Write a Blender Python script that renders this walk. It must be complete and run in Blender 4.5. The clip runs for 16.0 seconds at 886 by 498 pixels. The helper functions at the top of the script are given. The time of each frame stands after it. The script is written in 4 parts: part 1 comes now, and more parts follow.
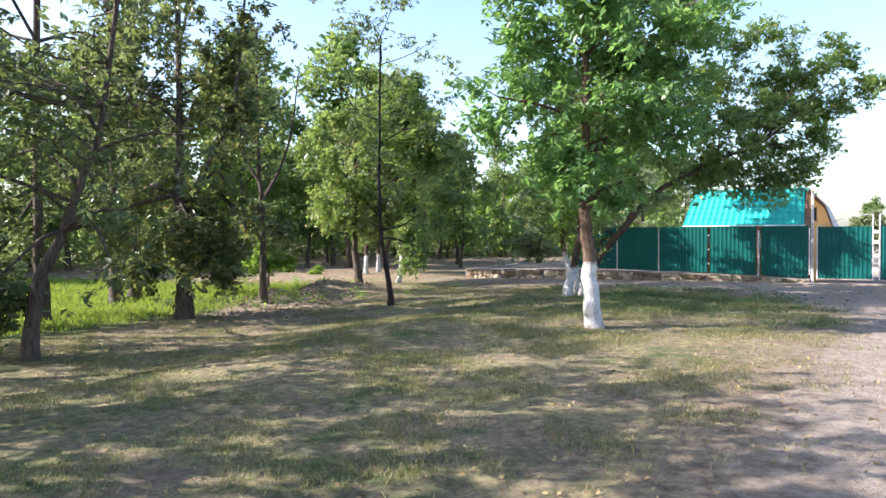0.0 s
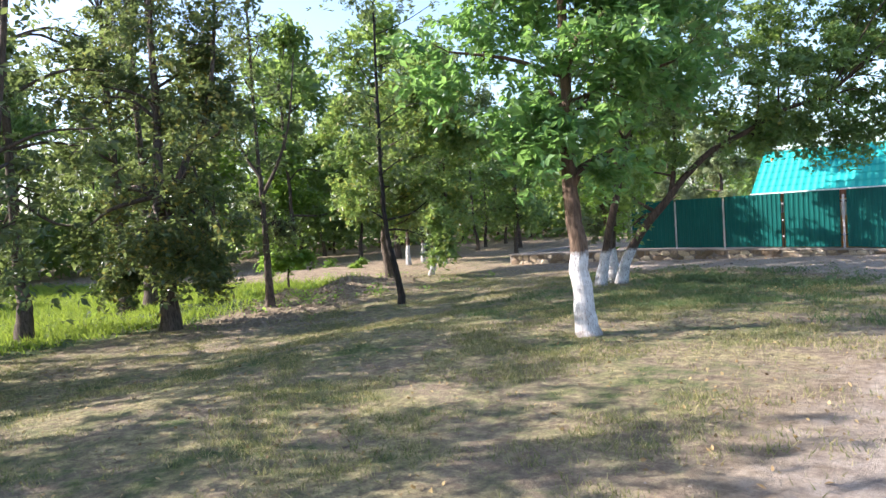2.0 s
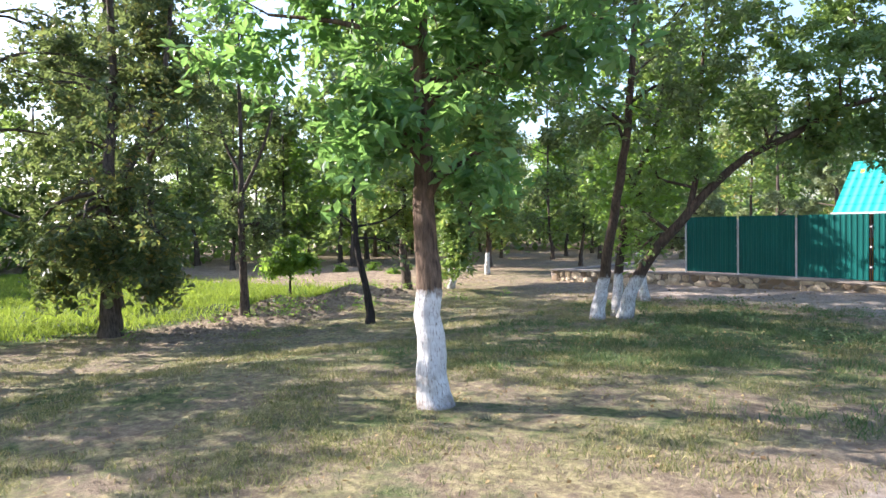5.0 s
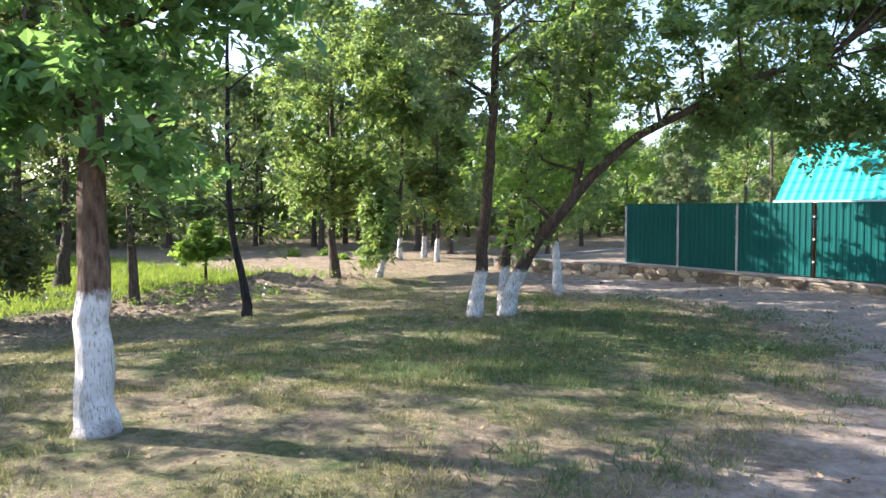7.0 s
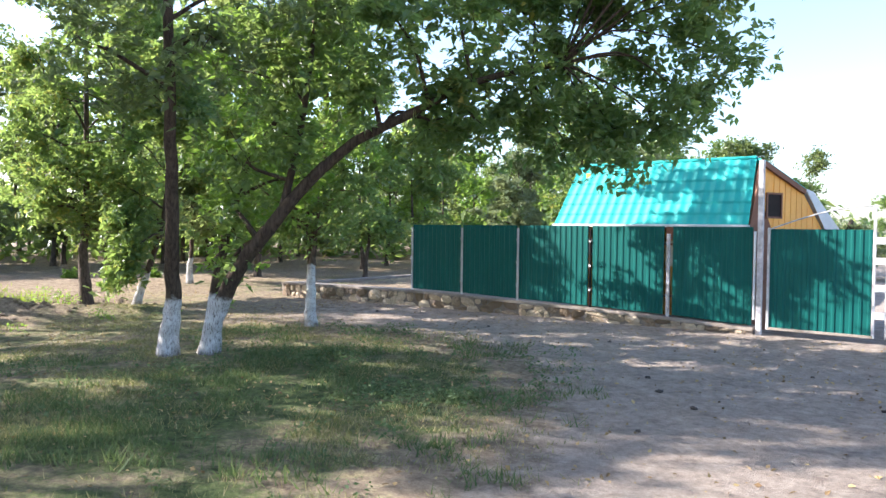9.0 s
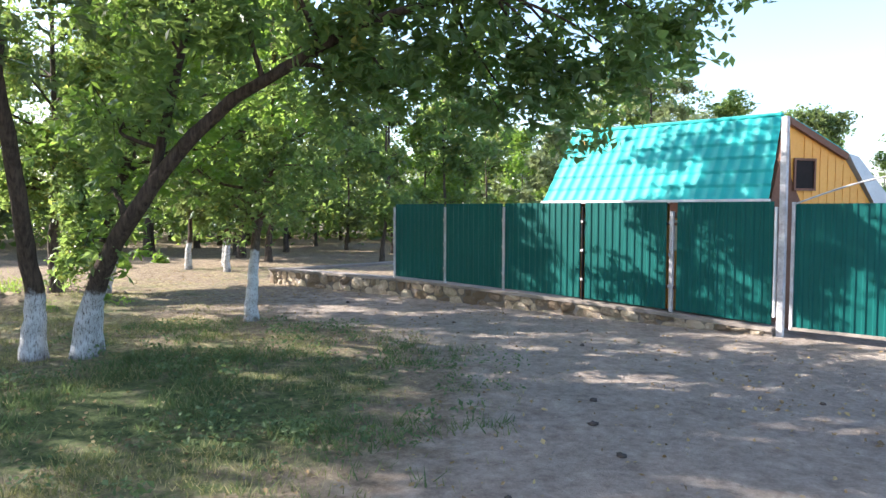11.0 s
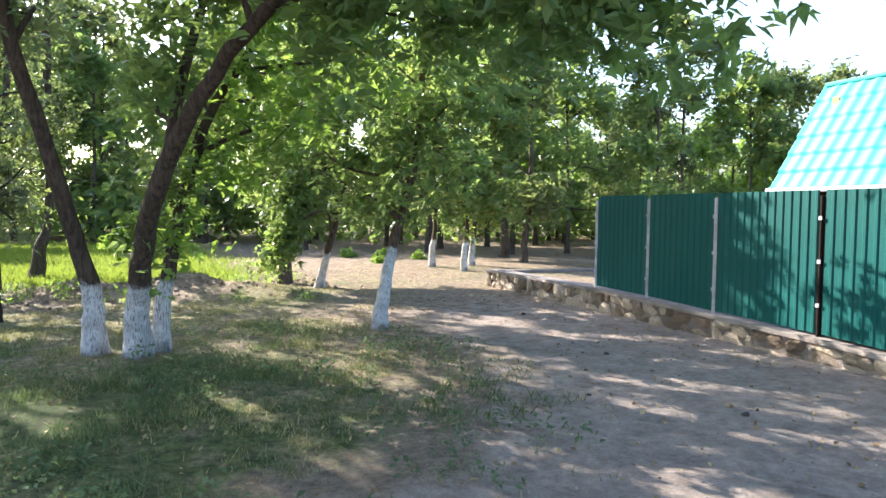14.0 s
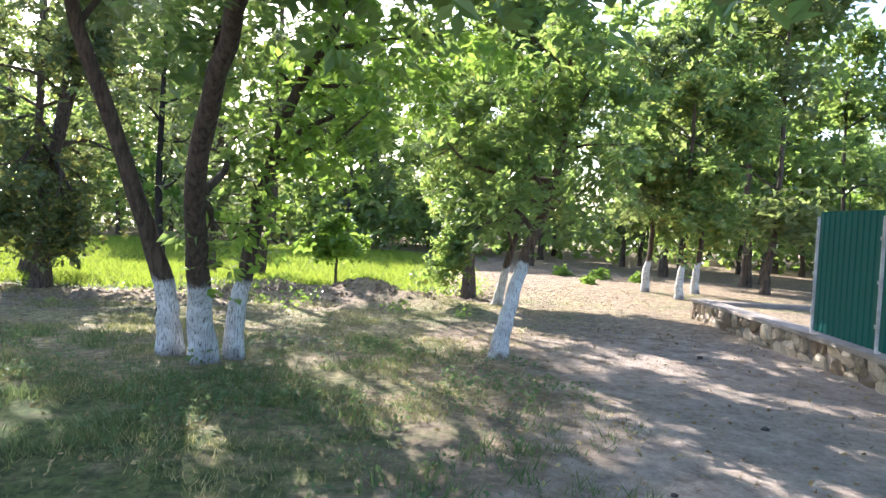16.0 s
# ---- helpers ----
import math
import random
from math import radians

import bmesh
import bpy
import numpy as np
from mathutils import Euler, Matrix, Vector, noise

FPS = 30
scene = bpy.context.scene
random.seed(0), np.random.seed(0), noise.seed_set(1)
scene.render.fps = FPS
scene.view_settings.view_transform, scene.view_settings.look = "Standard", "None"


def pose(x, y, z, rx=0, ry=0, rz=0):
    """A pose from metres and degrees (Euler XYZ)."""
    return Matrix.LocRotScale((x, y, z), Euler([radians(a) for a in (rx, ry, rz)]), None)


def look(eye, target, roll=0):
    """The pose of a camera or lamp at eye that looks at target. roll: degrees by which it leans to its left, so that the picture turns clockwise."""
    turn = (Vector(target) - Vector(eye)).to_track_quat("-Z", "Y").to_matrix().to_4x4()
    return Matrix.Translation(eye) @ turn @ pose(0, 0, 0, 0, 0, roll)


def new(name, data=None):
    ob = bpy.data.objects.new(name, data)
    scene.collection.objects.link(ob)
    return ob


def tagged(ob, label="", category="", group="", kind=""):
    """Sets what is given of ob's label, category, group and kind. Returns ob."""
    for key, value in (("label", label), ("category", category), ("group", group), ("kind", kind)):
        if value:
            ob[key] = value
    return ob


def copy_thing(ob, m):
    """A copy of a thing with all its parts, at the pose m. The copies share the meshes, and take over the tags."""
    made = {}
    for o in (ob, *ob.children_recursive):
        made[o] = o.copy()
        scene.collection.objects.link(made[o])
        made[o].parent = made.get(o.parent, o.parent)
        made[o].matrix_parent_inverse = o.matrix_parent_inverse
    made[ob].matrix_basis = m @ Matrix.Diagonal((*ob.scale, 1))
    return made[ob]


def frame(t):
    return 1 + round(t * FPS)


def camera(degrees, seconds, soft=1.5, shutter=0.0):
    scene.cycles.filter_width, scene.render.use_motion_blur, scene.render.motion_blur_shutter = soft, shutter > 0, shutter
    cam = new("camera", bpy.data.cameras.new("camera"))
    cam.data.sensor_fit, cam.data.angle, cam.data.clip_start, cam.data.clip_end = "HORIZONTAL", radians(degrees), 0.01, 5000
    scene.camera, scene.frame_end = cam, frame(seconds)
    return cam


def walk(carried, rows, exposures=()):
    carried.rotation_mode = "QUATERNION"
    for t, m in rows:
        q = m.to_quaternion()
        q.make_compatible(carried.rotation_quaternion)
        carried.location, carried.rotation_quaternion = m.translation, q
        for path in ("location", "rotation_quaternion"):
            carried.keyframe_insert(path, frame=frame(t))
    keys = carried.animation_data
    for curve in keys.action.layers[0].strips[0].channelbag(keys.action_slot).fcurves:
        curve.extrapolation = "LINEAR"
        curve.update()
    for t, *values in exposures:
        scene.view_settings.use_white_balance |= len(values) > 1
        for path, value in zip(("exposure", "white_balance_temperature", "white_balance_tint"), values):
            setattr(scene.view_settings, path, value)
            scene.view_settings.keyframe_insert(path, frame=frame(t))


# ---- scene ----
cam = camera(63.5, 16.0)
PATH = [
    (0, (4.604, -24.474, 1.331), (3.683, -22.699, 1.286), -0.3),
    (0.5, (4.831, -23.814, 1.335), (3.862, -22.065, 1.278), -1.2),
    (1, (4.957, -23.089, 1.32), (3.947, -21.364, 1.245), -1.6),
    (1.5, (5.104, -22.351, 1.348), (4.018, -20.675, 1.253), -3.8),
    (2, (5.185, -21.679, 1.389), (4.04, -20.041, 1.303), -3.6),
    (2.5, (5.362, -21.06, 1.419), (4.225, -19.416, 1.356), -1.5),
    (3, (5.524, -20.407, 1.432), (4.363, -18.779, 1.39), -0.2),
    (3.5, (5.721, -19.775, 1.433), (4.564, -18.143, 1.408), -2.1),
    (4, (5.812, -19.089, 1.464), (4.6, -17.499, 1.433), -1.2),
    (4.2, (5.85, -18.832, 1.449), (4.604, -17.269, 1.408), -1.3),
    (6.3, (6.798, -16.125, 1.494), (5.209, -14.915, 1.4), 0.1),
    (6.5, (6.896, -15.82, 1.465), (5.345, -14.56, 1.373), 0.1),
    (7, (7.088, -15.05, 1.464), (5.615, -13.703, 1.346), -0.5),
    (7.5, (7.217, -14.32, 1.445), (5.793, -12.92, 1.334), -2.8),
    (8, (7.339, -13.597, 1.437), (5.934, -12.175, 1.365), -1.1),
    (8.5, (7.564, -12.904, 1.42), (6.257, -11.39, 1.359), -0.9),
    (9, (7.576, -12.172, 1.385), (6.348, -10.594, 1.331), 0.7),
    (9.5, (7.651, -11.518, 1.341), (6.461, -9.911, 1.276), -0.3),
    (10, (7.686, -10.798, 1.355), (6.403, -9.265, 1.271), -0.2),
    (12.3, (7.73, -8.105, 1.309), (6.206, -6.816, 1.184), -0.4),
    (12.5, (7.723, -7.84, 1.301), (6.133, -6.634, 1.168), -1.0),
    (13, (7.594, -7.211, 1.268), (5.87, -6.205, 1.13), 0.5),
    (13.5, (7.415, -6.663, 1.246), (5.617, -5.794, 1.134), 0.9),
    (14, (7.236, -6.086, 1.233), (5.35, -5.429, 1.127), 0.6),
    (14.5, (7.006, -5.561, 1.194), (5.076, -5.046, 1.093), -0.1),
    (15, (6.706, -5.031, 1.17), (4.739, -4.672, 1.092), -0.0),
    (15.5, (6.391, -4.62, 1.172), (4.401, -4.447, 1.085), 2.1),
    (16, (5.985, -4.192, 1.147), (3.988, -4.261, 1.07), 2.9),
]
walk(cam, [(t, look(eye, target, roll)) for t, eye, target, roll in PATH], [(0, 1.55, 5950, 17), (7, 1.80, 5900, 17), (9.5, 1.78, 5900, 15), (12.5, 1.82, 5980, 14), (14, 1.98, 5980, 15), (16, 2.14, 5920, 16)])


# ---- world and sun ----
SUN_TO = Vector((-0.80, -0.46, 0.50)).normalized()
SUN_EL = math.asin(SUN_TO.z)
world = bpy.data.worlds.new("sky")
scene.world = world
world.use_nodes = True
wn = world.node_tree
sky = wn.nodes.new("ShaderNodeTexSky")
sky.sky_type, sky.sun_disc = "NISHITA", False
sky.sun_elevation = SUN_EL
sky.sun_rotation = math.atan2(SUN_TO.x, SUN_TO.y)
sky.air_density, sky.dust_density = 1.0, 1.6
wn.nodes["Background"].inputs[1].default_value = 0.135
wn.links.new(sky.outputs[0], wn.nodes["Background"].inputs[0])
sun = new("sun", bpy.data.lights.new("sun", "SUN"))
sun.data.energy, sun.data.angle, sun.data.color = 5.0, radians(0.42), (1.0, 0.91, 0.78)
sun.matrix_world = look(SUN_TO * 50, (0, 0, 0))


# ---- materials ----
def node_mat(name):
    m = bpy.data.materials.new(name)
    m.use_nodes = True
    nt = m.node_tree
    return m, nt, nt.nodes["Principled BSDF"]


def add(nt, kind, **ins):
    n = nt.nodes.new(kind)
    for k, v in ins.items():
        if k in n.inputs:
            n.inputs[k].default_value = v
    return n


def noise_tex(nt, co, scale, detail=4.0, rough=0.6):
    n = add(nt, "ShaderNodeTexNoise", Scale=scale, Detail=detail, Roughness=rough)
    nt.links.new(co, n.inputs["Vector"])
    return n.outputs[0]


def ramp(nt, fac, stops):
    r = nt.nodes.new("ShaderNodeValToRGB")
    el = r.color_ramp.elements
    while len(el) < len(stops):
        el.new(0.5)
    for e, (p, c) in zip(el, stops):
        e.position, e.color = p, (*c, 1)
    nt.links.new(fac, r.inputs[0])
    return r.outputs[0]


def mixc(nt, fac, a, b):
    m = nt.nodes.new("ShaderNodeMix")
    m.data_type = "RGBA"
    for sock, v in ((m.inputs[0], fac), (m.inputs[6], a), (m.inputs[7], b)):
        if isinstance(v, (int, float)):
            sock.default_value = v
        elif isinstance(v, tuple):
            sock.default_value = (*v, 1)
        else:
            nt.links.new(v, sock)
    return m.outputs[2]


def maths(nt, op, a, b=0.0, clamp=False):
    m = nt.nodes.new("ShaderNodeMath")
    m.operation, m.use_clamp = op, clamp
    for sock, v in zip(m.inputs, (a, b)):
        if isinstance(v, (int, float)):
            sock.default_value = v
        else:
            nt.links.new(v, sock)
    return m.outputs[0]


def bump(nt, bsdf, height, strength, dist=0.02):
    b = add(nt, "ShaderNodeBump", Strength=strength, Distance=dist)
    nt.links.new(height, b.inputs["Height"])
    nt.links.new(b.outputs[0], bsdf.inputs["Normal"])


def rough_mat(name, dark, light, rough=0.85, scale=3.0, fine=40.0, relief=0.4, metal=0.0, spec=0.4, per_object=0.0):
    """A surface with stains at a coarse scale and grain at a fine one."""
    m, nt, b = node_mat(name)
    co = add(nt, "ShaderNodeTexCoord").outputs["Object"]
    big, small = noise_tex(nt, co, scale), noise_tex(nt, co, fine, 6)
    f = maths(nt, "ADD", maths(nt, "MULTIPLY", big, 0.65), maths(nt, "MULTIPLY", small, 0.35))
    if per_object:
        rnd = add(nt, "ShaderNodeObjectInfo").outputs["Random"]
        f = maths(nt, "ADD", f, maths(nt, "MULTIPLY", maths(nt, "SUBTRACT", rnd, 0.5), per_object))
    nt.links.new(ramp(nt, f, [(0.3, dark), (0.7, light)]), b.inputs["Base Color"])
    b.inputs["Roughness"].default_value = rough
    b.inputs["Metallic"].default_value = metal
    b.inputs["Specular IOR Level"].default_value = spec
    bump(nt, b, small, relief)
    return m


def leaf_mat(name, stops, glow, trans=0.45, rough=0.36):
    """Leaves: tint varies leaf by leaf, light shines through."""
    m, nt, b = node_mat(name)
    rnd = add(nt, "ShaderNodeNewGeometry").outputs["Random Per Island"]
    obj = add(nt, "ShaderNodeObjectInfo").outputs["Random"]
    co = add(nt, "ShaderNodeTexCoord").outputs["Object"]
    f = maths(nt, "ADD", maths(nt, "MULTIPLY", rnd, 0.7), maths(nt, "MULTIPLY", noise_tex(nt, co, 1.2), 0.5))
    f = maths(nt, "ADD", f, maths(nt, "MULTIPLY", maths(nt, "SUBTRACT", obj, 0.5), 0.25))
    col = ramp(nt, f, stops)
    nt.links.new(col, b.inputs["Base Color"])
    b.inputs["Roughness"].default_value = rough
    b.inputs["Specular IOR Level"].default_value = 0.45 if rough < 0.5 else 0.2
    t = add(nt, "ShaderNodeBsdfTranslucent")
    nt.links.new(mixc(nt, 0.6, col, glow), t.inputs[0])
    mix = nt.nodes.new("ShaderNodeMixShader")
    mix.inputs[0].default_value = trans
    nt.links.new(b.outputs[0], mix.inputs[1])
    nt.links.new(t.outputs[0], mix.inputs[2])
    nt.links.new(mix.outputs[0], nt.nodes["Material Output"].inputs[0])
    return m


def bark_mat(name, dark, light, lime_top, wear=0.325):
    """Furrowed bark; below lime_top a worn coat of whitewash with a ragged edge."""
    m, nt, b = node_mat(name)
    co = add(nt, "ShaderNodeTexCoord").outputs["Object"]
    mp = add(nt, "ShaderNodeMapping", Scale=(9, 9, 1.6))
    nt.links.new(co, mp.inputs[0])
    fur = noise_tex(nt, mp.outputs[0], 3.0, 8, 0.7)
    col = ramp(nt, fur, [(0.35, dark), (0.66, light)])
    if lime_top:
        z = add(nt, "ShaderNodeSeparateXYZ")
        nt.links.new(co, z.inputs[0])
        edge = maths(nt, "ADD", z.outputs[2], maths(nt, "MULTIPLY", maths(nt, "SUBTRACT", noise_tex(nt, co, 7, 5), 0.5), 0.3))
        below = maths(nt, "MULTIPLY", maths(nt, "SUBTRACT", lime_top, edge), 14.0, True)
        worn = maths(nt, "MULTIPLY", maths(nt, "SUBTRACT", noise_tex(nt, mp.outputs[0], 8.0, 6, 0.7), wear), 6.0, True)
        foot = maths(nt, "MULTIPLY", maths(nt, "ADD", edge, -0.02), 9.0, True)
        lime = ramp(nt, noise_tex(nt, co, 5, 6), [(0.3, (0.38, 0.36, 0.34)), (0.6, (0.68, 0.67, 0.66))])
        fac = maths(nt, "MULTIPLY", maths(nt, "MULTIPLY", below, worn), maths(nt, "ADD", maths(nt, "MULTIPLY", foot, 0.65), 0.35))
        col = mixc(nt, fac, col, lime)
    nt.links.new(col, b.inputs["Base Color"])
    b.inputs["Roughness"].default_value = 0.9
    b.inputs["Specular IOR Level"].default_value = 0.2
    bump(nt, b, fur, 0.9, 0.03)
    return m


def ground_mat():
    m, nt, b = node_mat("earth_and_grass")
    co = add(nt, "ShaderNodeTexCoord").outputs["Object"]
    at = nt.nodes.new("ShaderNodeAttribute")
    at.attribute_name = "cover"
    sp = nt.nodes.new("ShaderNodeSeparateColor")
    nt.links.new(at.outputs["Color"], sp.inputs[0])
    grass, lush, road = sp.outputs[0], sp.outputs[1], sp.outputs[2]
    n1, n2, n3, n4 = noise_tex(nt, co, 0.55, 3), noise_tex(nt, co, 3.2, 5), noise_tex(nt, co, 28, 6, 0.7), noise_tex(nt, co, 120, 4, 0.7)
    n6 = noise_tex(nt, co, 10.5, 5, 0.7)
    mid = maths(nt, "ADD", maths(nt, "MULTIPLY", n2, 0.4), maths(nt, "MULTIPLY", n6, 0.6))
    tuft = maths(nt, "ADD", maths(nt, "MULTIPLY", n6, 0.6), maths(nt, "MULTIPLY", n3, 0.4))
    soil = ramp(nt, mid, [(0.36, (0.150, 0.112, 0.078)), (0.64, (0.40, 0.315, 0.215))])
    dry = ramp(nt, tuft, [(0.38, (0.13, 0.115, 0.055)), (0.62, (0.46, 0.385, 0.21))])
    green = ramp(nt, tuft, [(0.38, (0.030, 0.055, 0.018)), (0.62, (0.15, 0.18, 0.065))])
    dust = ramp(nt, mid, [(0.34, (0.215, 0.172, 0.140)), (0.62, (0.45, 0.375, 0.305))])
    n5 = noise_tex(nt, co, 1.3, 4)
    f_dry = maths(nt, "MULTIPLY", maths(nt, "ADD", maths(nt, "SUBTRACT", maths(nt, "ADD", maths(nt, "MULTIPLY", n6, 0.45), maths(nt, "MULTIPLY", n5, 0.55)), 0.70), maths(nt, "MULTIPLY", grass, 0.25)), 9.0, True)
    f_grn = maths(nt, "MULTIPLY", maths(nt, "ADD", maths(nt, "ADD", maths(nt, "SUBTRACT", maths(nt, "ADD", maths(nt, "MULTIPLY", n1, 0.45), maths(nt, "MULTIPLY", n2, 0.55)), 0.88), maths(nt, "MULTIPLY", n3, 0.25)), maths(nt, "MULTIPLY", maths(nt, "ADD", lush, maths(nt, "MULTIPLY", grass, 0.82)), 0.36)), 6.0, True)
    base = mixc(nt, f_dry, soil, dry)
    base = mixc(nt, f_grn, base, green)
    base = mixc(nt, maths(nt, "MULTIPLY", maths(nt, "ADD", maths(nt, "SUBTRACT", road, 0.5), maths(nt, "MULTIPLY", maths(nt, "SUBTRACT", n2, 0.5), 0.9)), 3.0, True), base, dust)
    grit = maths(nt, "ADD", 0.55, maths(nt, "MULTIPLY", noise_tex(nt, co, 46, 5, 0.75), 0.9))
    shade = nt.nodes.new("ShaderNodeVectorMath")
    shade.operation = "SCALE"
    nt.links.new(base, shade.inputs[0])
    nt.links.new(grit, shade.inputs[3])
    base = shade.outputs[0]
    speck = maths(nt, "MULTIPLY", maths(nt, "SUBTRACT", n4, 0.60), 8.0, True)
    base = mixc(nt, maths(nt, "MULTIPLY", speck, 0.5), base, (0.11, 0.085, 0.055))
    nt.links.new(base, b.inputs["Base Color"])
    b.inputs["Roughness"].default_value = 0.95
    b.inputs["Specular IOR Level"].default_value = 0.15
    bump(nt, b, maths(nt, "ADD", n3, maths(nt, "MULTIPLY", n4, 0.5)), 0.9, 0.045)
    return m


def paint_mat(name, dark, light, rough=0.45, metal=0.0):
    return rough_mat(name, dark, light, rough, 1.5, 60, 0.04, metal, 0.45)


M_GROUND = ground_mat()
M_LEAF = leaf_mat("leaf_green", [(0.12, (0.034, 0.072, 0.028)), (0.55, (0.076, 0.140, 0.052)), (0.93, (0.165, 0.222, 0.075)), (1.0, (0.36, 0.30, 0.07))], (0.43, 0.59, 0.12), 0.50)
M_LEAF_FRESH = leaf_mat("leaf_fresh_green", [(0.12, (0.030, 0.086, 0.034)), (0.55, (0.068, 0.160, 0.060)), (0.95, (0.140, 0.235, 0.080))], (0.37, 0.62, 0.13), 0.50)
# leaf green dimmed: the self-shade of the left elms is put into the colour
M_LEAF_SHADED = leaf_mat("leaf_shaded_green", [(0.12, (0.024, 0.046, 0.021)), (0.55, (0.056, 0.090, 0.040)), (0.93, (0.130, 0.160, 0.066)), (1.0, (0.34, 0.26, 0.06))], (0.33, 0.41, 0.11), 0.40)
M_LEAF_OLIVE = leaf_mat("leaf_olive", [(0.12, (0.038, 0.064, 0.032)), (0.6, (0.086, 0.124, 0.058)), (0.95, (0.185, 0.205, 0.085))], (0.39, 0.49, 0.13), 0.46)
M_LEAF_GREY = leaf_mat("leaf_grey", [(0.12, (0.10, 0.135, 0.070)), (0.6, (0.18, 0.22, 0.115)), (0.95, (0.27, 0.29, 0.14))], (0.42, 0.50, 0.18), 0.4)
M_LEAF_LIGHT = leaf_mat("leaf_light", [(0.12, (0.055, 0.130, 0.026)), (0.6, (0.112, 0.215, 0.042)), (0.95, (0.21, 0.305, 0.055))], (0.46, 0.66, 0.09), 0.5)
M_BARK_LIME = bark_mat("bark_whitewashed", (0.050, 0.032, 0.022), (0.19, 0.13, 0.09), 1.05)
M_BARK_LIME_LOW = bark_mat("bark_whitewashed_low", (0.032, 0.022, 0.016), (0.120, 0.086, 0.062), 0.78, 0.34)
M_BARK_WORN = bark_mat("bark_greyed", (0.035, 0.027, 0.021), (0.15, 0.115, 0.09), 0)
M_BARK_BLACK = bark_mat("bark_dark", (0.012, 0.010, 0.009), (0.055, 0.045, 0.038), 0)
M_SHEET = rough_mat("green_sheet", (0.0025, 0.078, 0.068), (0.004, 0.100, 0.087), 0.5, 1.5, 60, 0.04, 0.0, 0.22)
M_ROOF = paint_mat("turquoise_sheet", (0.008, 0.34, 0.32), (0.012, 0.42, 0.40), 0.6)
M_POST = rough_mat("post_paint", (0.27, 0.24, 0.23), (0.66, 0.66, 0.67), 0.7, 7, 40, 0.3)
M_RUST = rough_mat("rusty_steel", (0.10, 0.04, 0.025), (0.30, 0.13, 0.07), 0.85, 5, 50, 0.4)
M_STONE = rough_mat("rubble_stone", (0.20, 0.145, 0.095), (0.60, 0.49, 0.35), 0.9, 6, 45, 0.8, per_object=0.7)
M_MORTAR = rough_mat("mortar", (0.15, 0.12, 0.10), (0.30, 0.26, 0.22), 0.95, 4, 40, 0.7)
M_CONCRETE = rough_mat("concrete", (0.17, 0.14, 0.115), (0.36, 0.31, 0.26), 0.9, 3, 50, 0.5)
M_ORANGE = rough_mat("orange_boards", (0.80, 0.34, 0.055), (0.90, 0.45, 0.085), 0.55, 1.5, 25, 0.2)
M_BROWN = rough_mat("brown_wood", (0.13, 0.055, 0.03), (0.26, 0.12, 0.07), 0.7, 3, 30, 0.3)
M_TRIM = rough_mat("white_trim", (0.55, 0.57, 0.58), (0.78, 0.79, 0.80), 0.5, 3, 30, 0.1)
M_PALE = rough_mat("pale_board", (0.55, 0.46, 0.34), (0.74, 0.64, 0.48), 0.7, 3, 30, 0.2)
M_ZINC = rough_mat("grey_sheet", (0.30, 0.33, 0.37), (0.44, 0.47, 0.52), 0.4, 2, 30, 0.1, 0.6)
# darkness of unlit gaps put into a colour: window and fence seam
M_UNLIT = rough_mat("unlit_opening", (0.012, 0.010, 0.009), (0.03, 0.02, 0.018), 0.6, 2, 20, 0.0, spec=0.1)
M_SOIL = rough_mat("dug_soil", (0.10, 0.072, 0.050), (0.30, 0.225, 0.16), 0.95, 4, 50, 0.8)
M_CLOD = rough_mat("dark_earth", (0.03, 0.024, 0.02), (0.10, 0.08, 0.065), 0.95, 8, 60, 0.8)
M_BLADE = leaf_mat("grass_blade", [(0.2, (0.070, 0.095, 0.034)), (0.5, (0.135, 0.155, 0.058)), (0.75, (0.26, 0.235, 0.105)), (0.98, (0.46, 0.38, 0.20))], (0.33, 0.34, 0.11), 0.35, 0.7)
M_LAWN = leaf_mat("lawn_blade", [(0.2, (0.09, 0.16, 0.022)), (0.6, (0.17, 0.26, 0.035)), (0.98, (0.28, 0.34, 0.06))], (0.42, 0.52, 0.06), 0.4, 0.7)
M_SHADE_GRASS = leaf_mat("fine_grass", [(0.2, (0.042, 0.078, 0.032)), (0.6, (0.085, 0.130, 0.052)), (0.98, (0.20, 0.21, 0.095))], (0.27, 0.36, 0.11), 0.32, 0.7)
M_WEED = leaf_mat("weed_leaf", [(0.2, (0.055, 0.095, 0.042)), (0.6, (0.105, 0.155, 0.070)), (0.98, (0.20, 0.25, 0.12))], (0.32, 0.42, 0.14), 0.32, 0.7)
M_LITTER = leaf_mat("fallen_leaf", [(0.2, (0.13, 0.08, 0.04)), (0.6, (0.33, 0.23, 0.11)), (0.98, (0.50, 0.38, 0.17))], (0.4, 0.3, 0.1), 0.1, 0.7)


# ---- mesh helpers ----
def mesh_obj(name, verts, faces, material, parent=None, label="", smooth=False):
    me = bpy.data.meshes.new(name)
    verts = np.asarray(verts, dtype=np.float32)
    me.from_pydata(verts.tolist(), [], faces if isinstance(faces, list) else faces.tolist())
    me.materials.append(material)
    if smooth:
        me.shade_smooth()
    ob = new(name, me)
    ob.parent = parent
    if label:
        ob["label"] = label
    return ob


def part(name, bm, material, parent=None, label="", smooth=False):
    me = bpy.data.meshes.new(name)
    bm.to_mesh(me)
    bm.free()
    me.materials.append(material)
    if smooth:
        me.shade_smooth()
    ob = new(name, me)
    ob.parent = parent
    if label:
        ob["label"] = label
    return ob


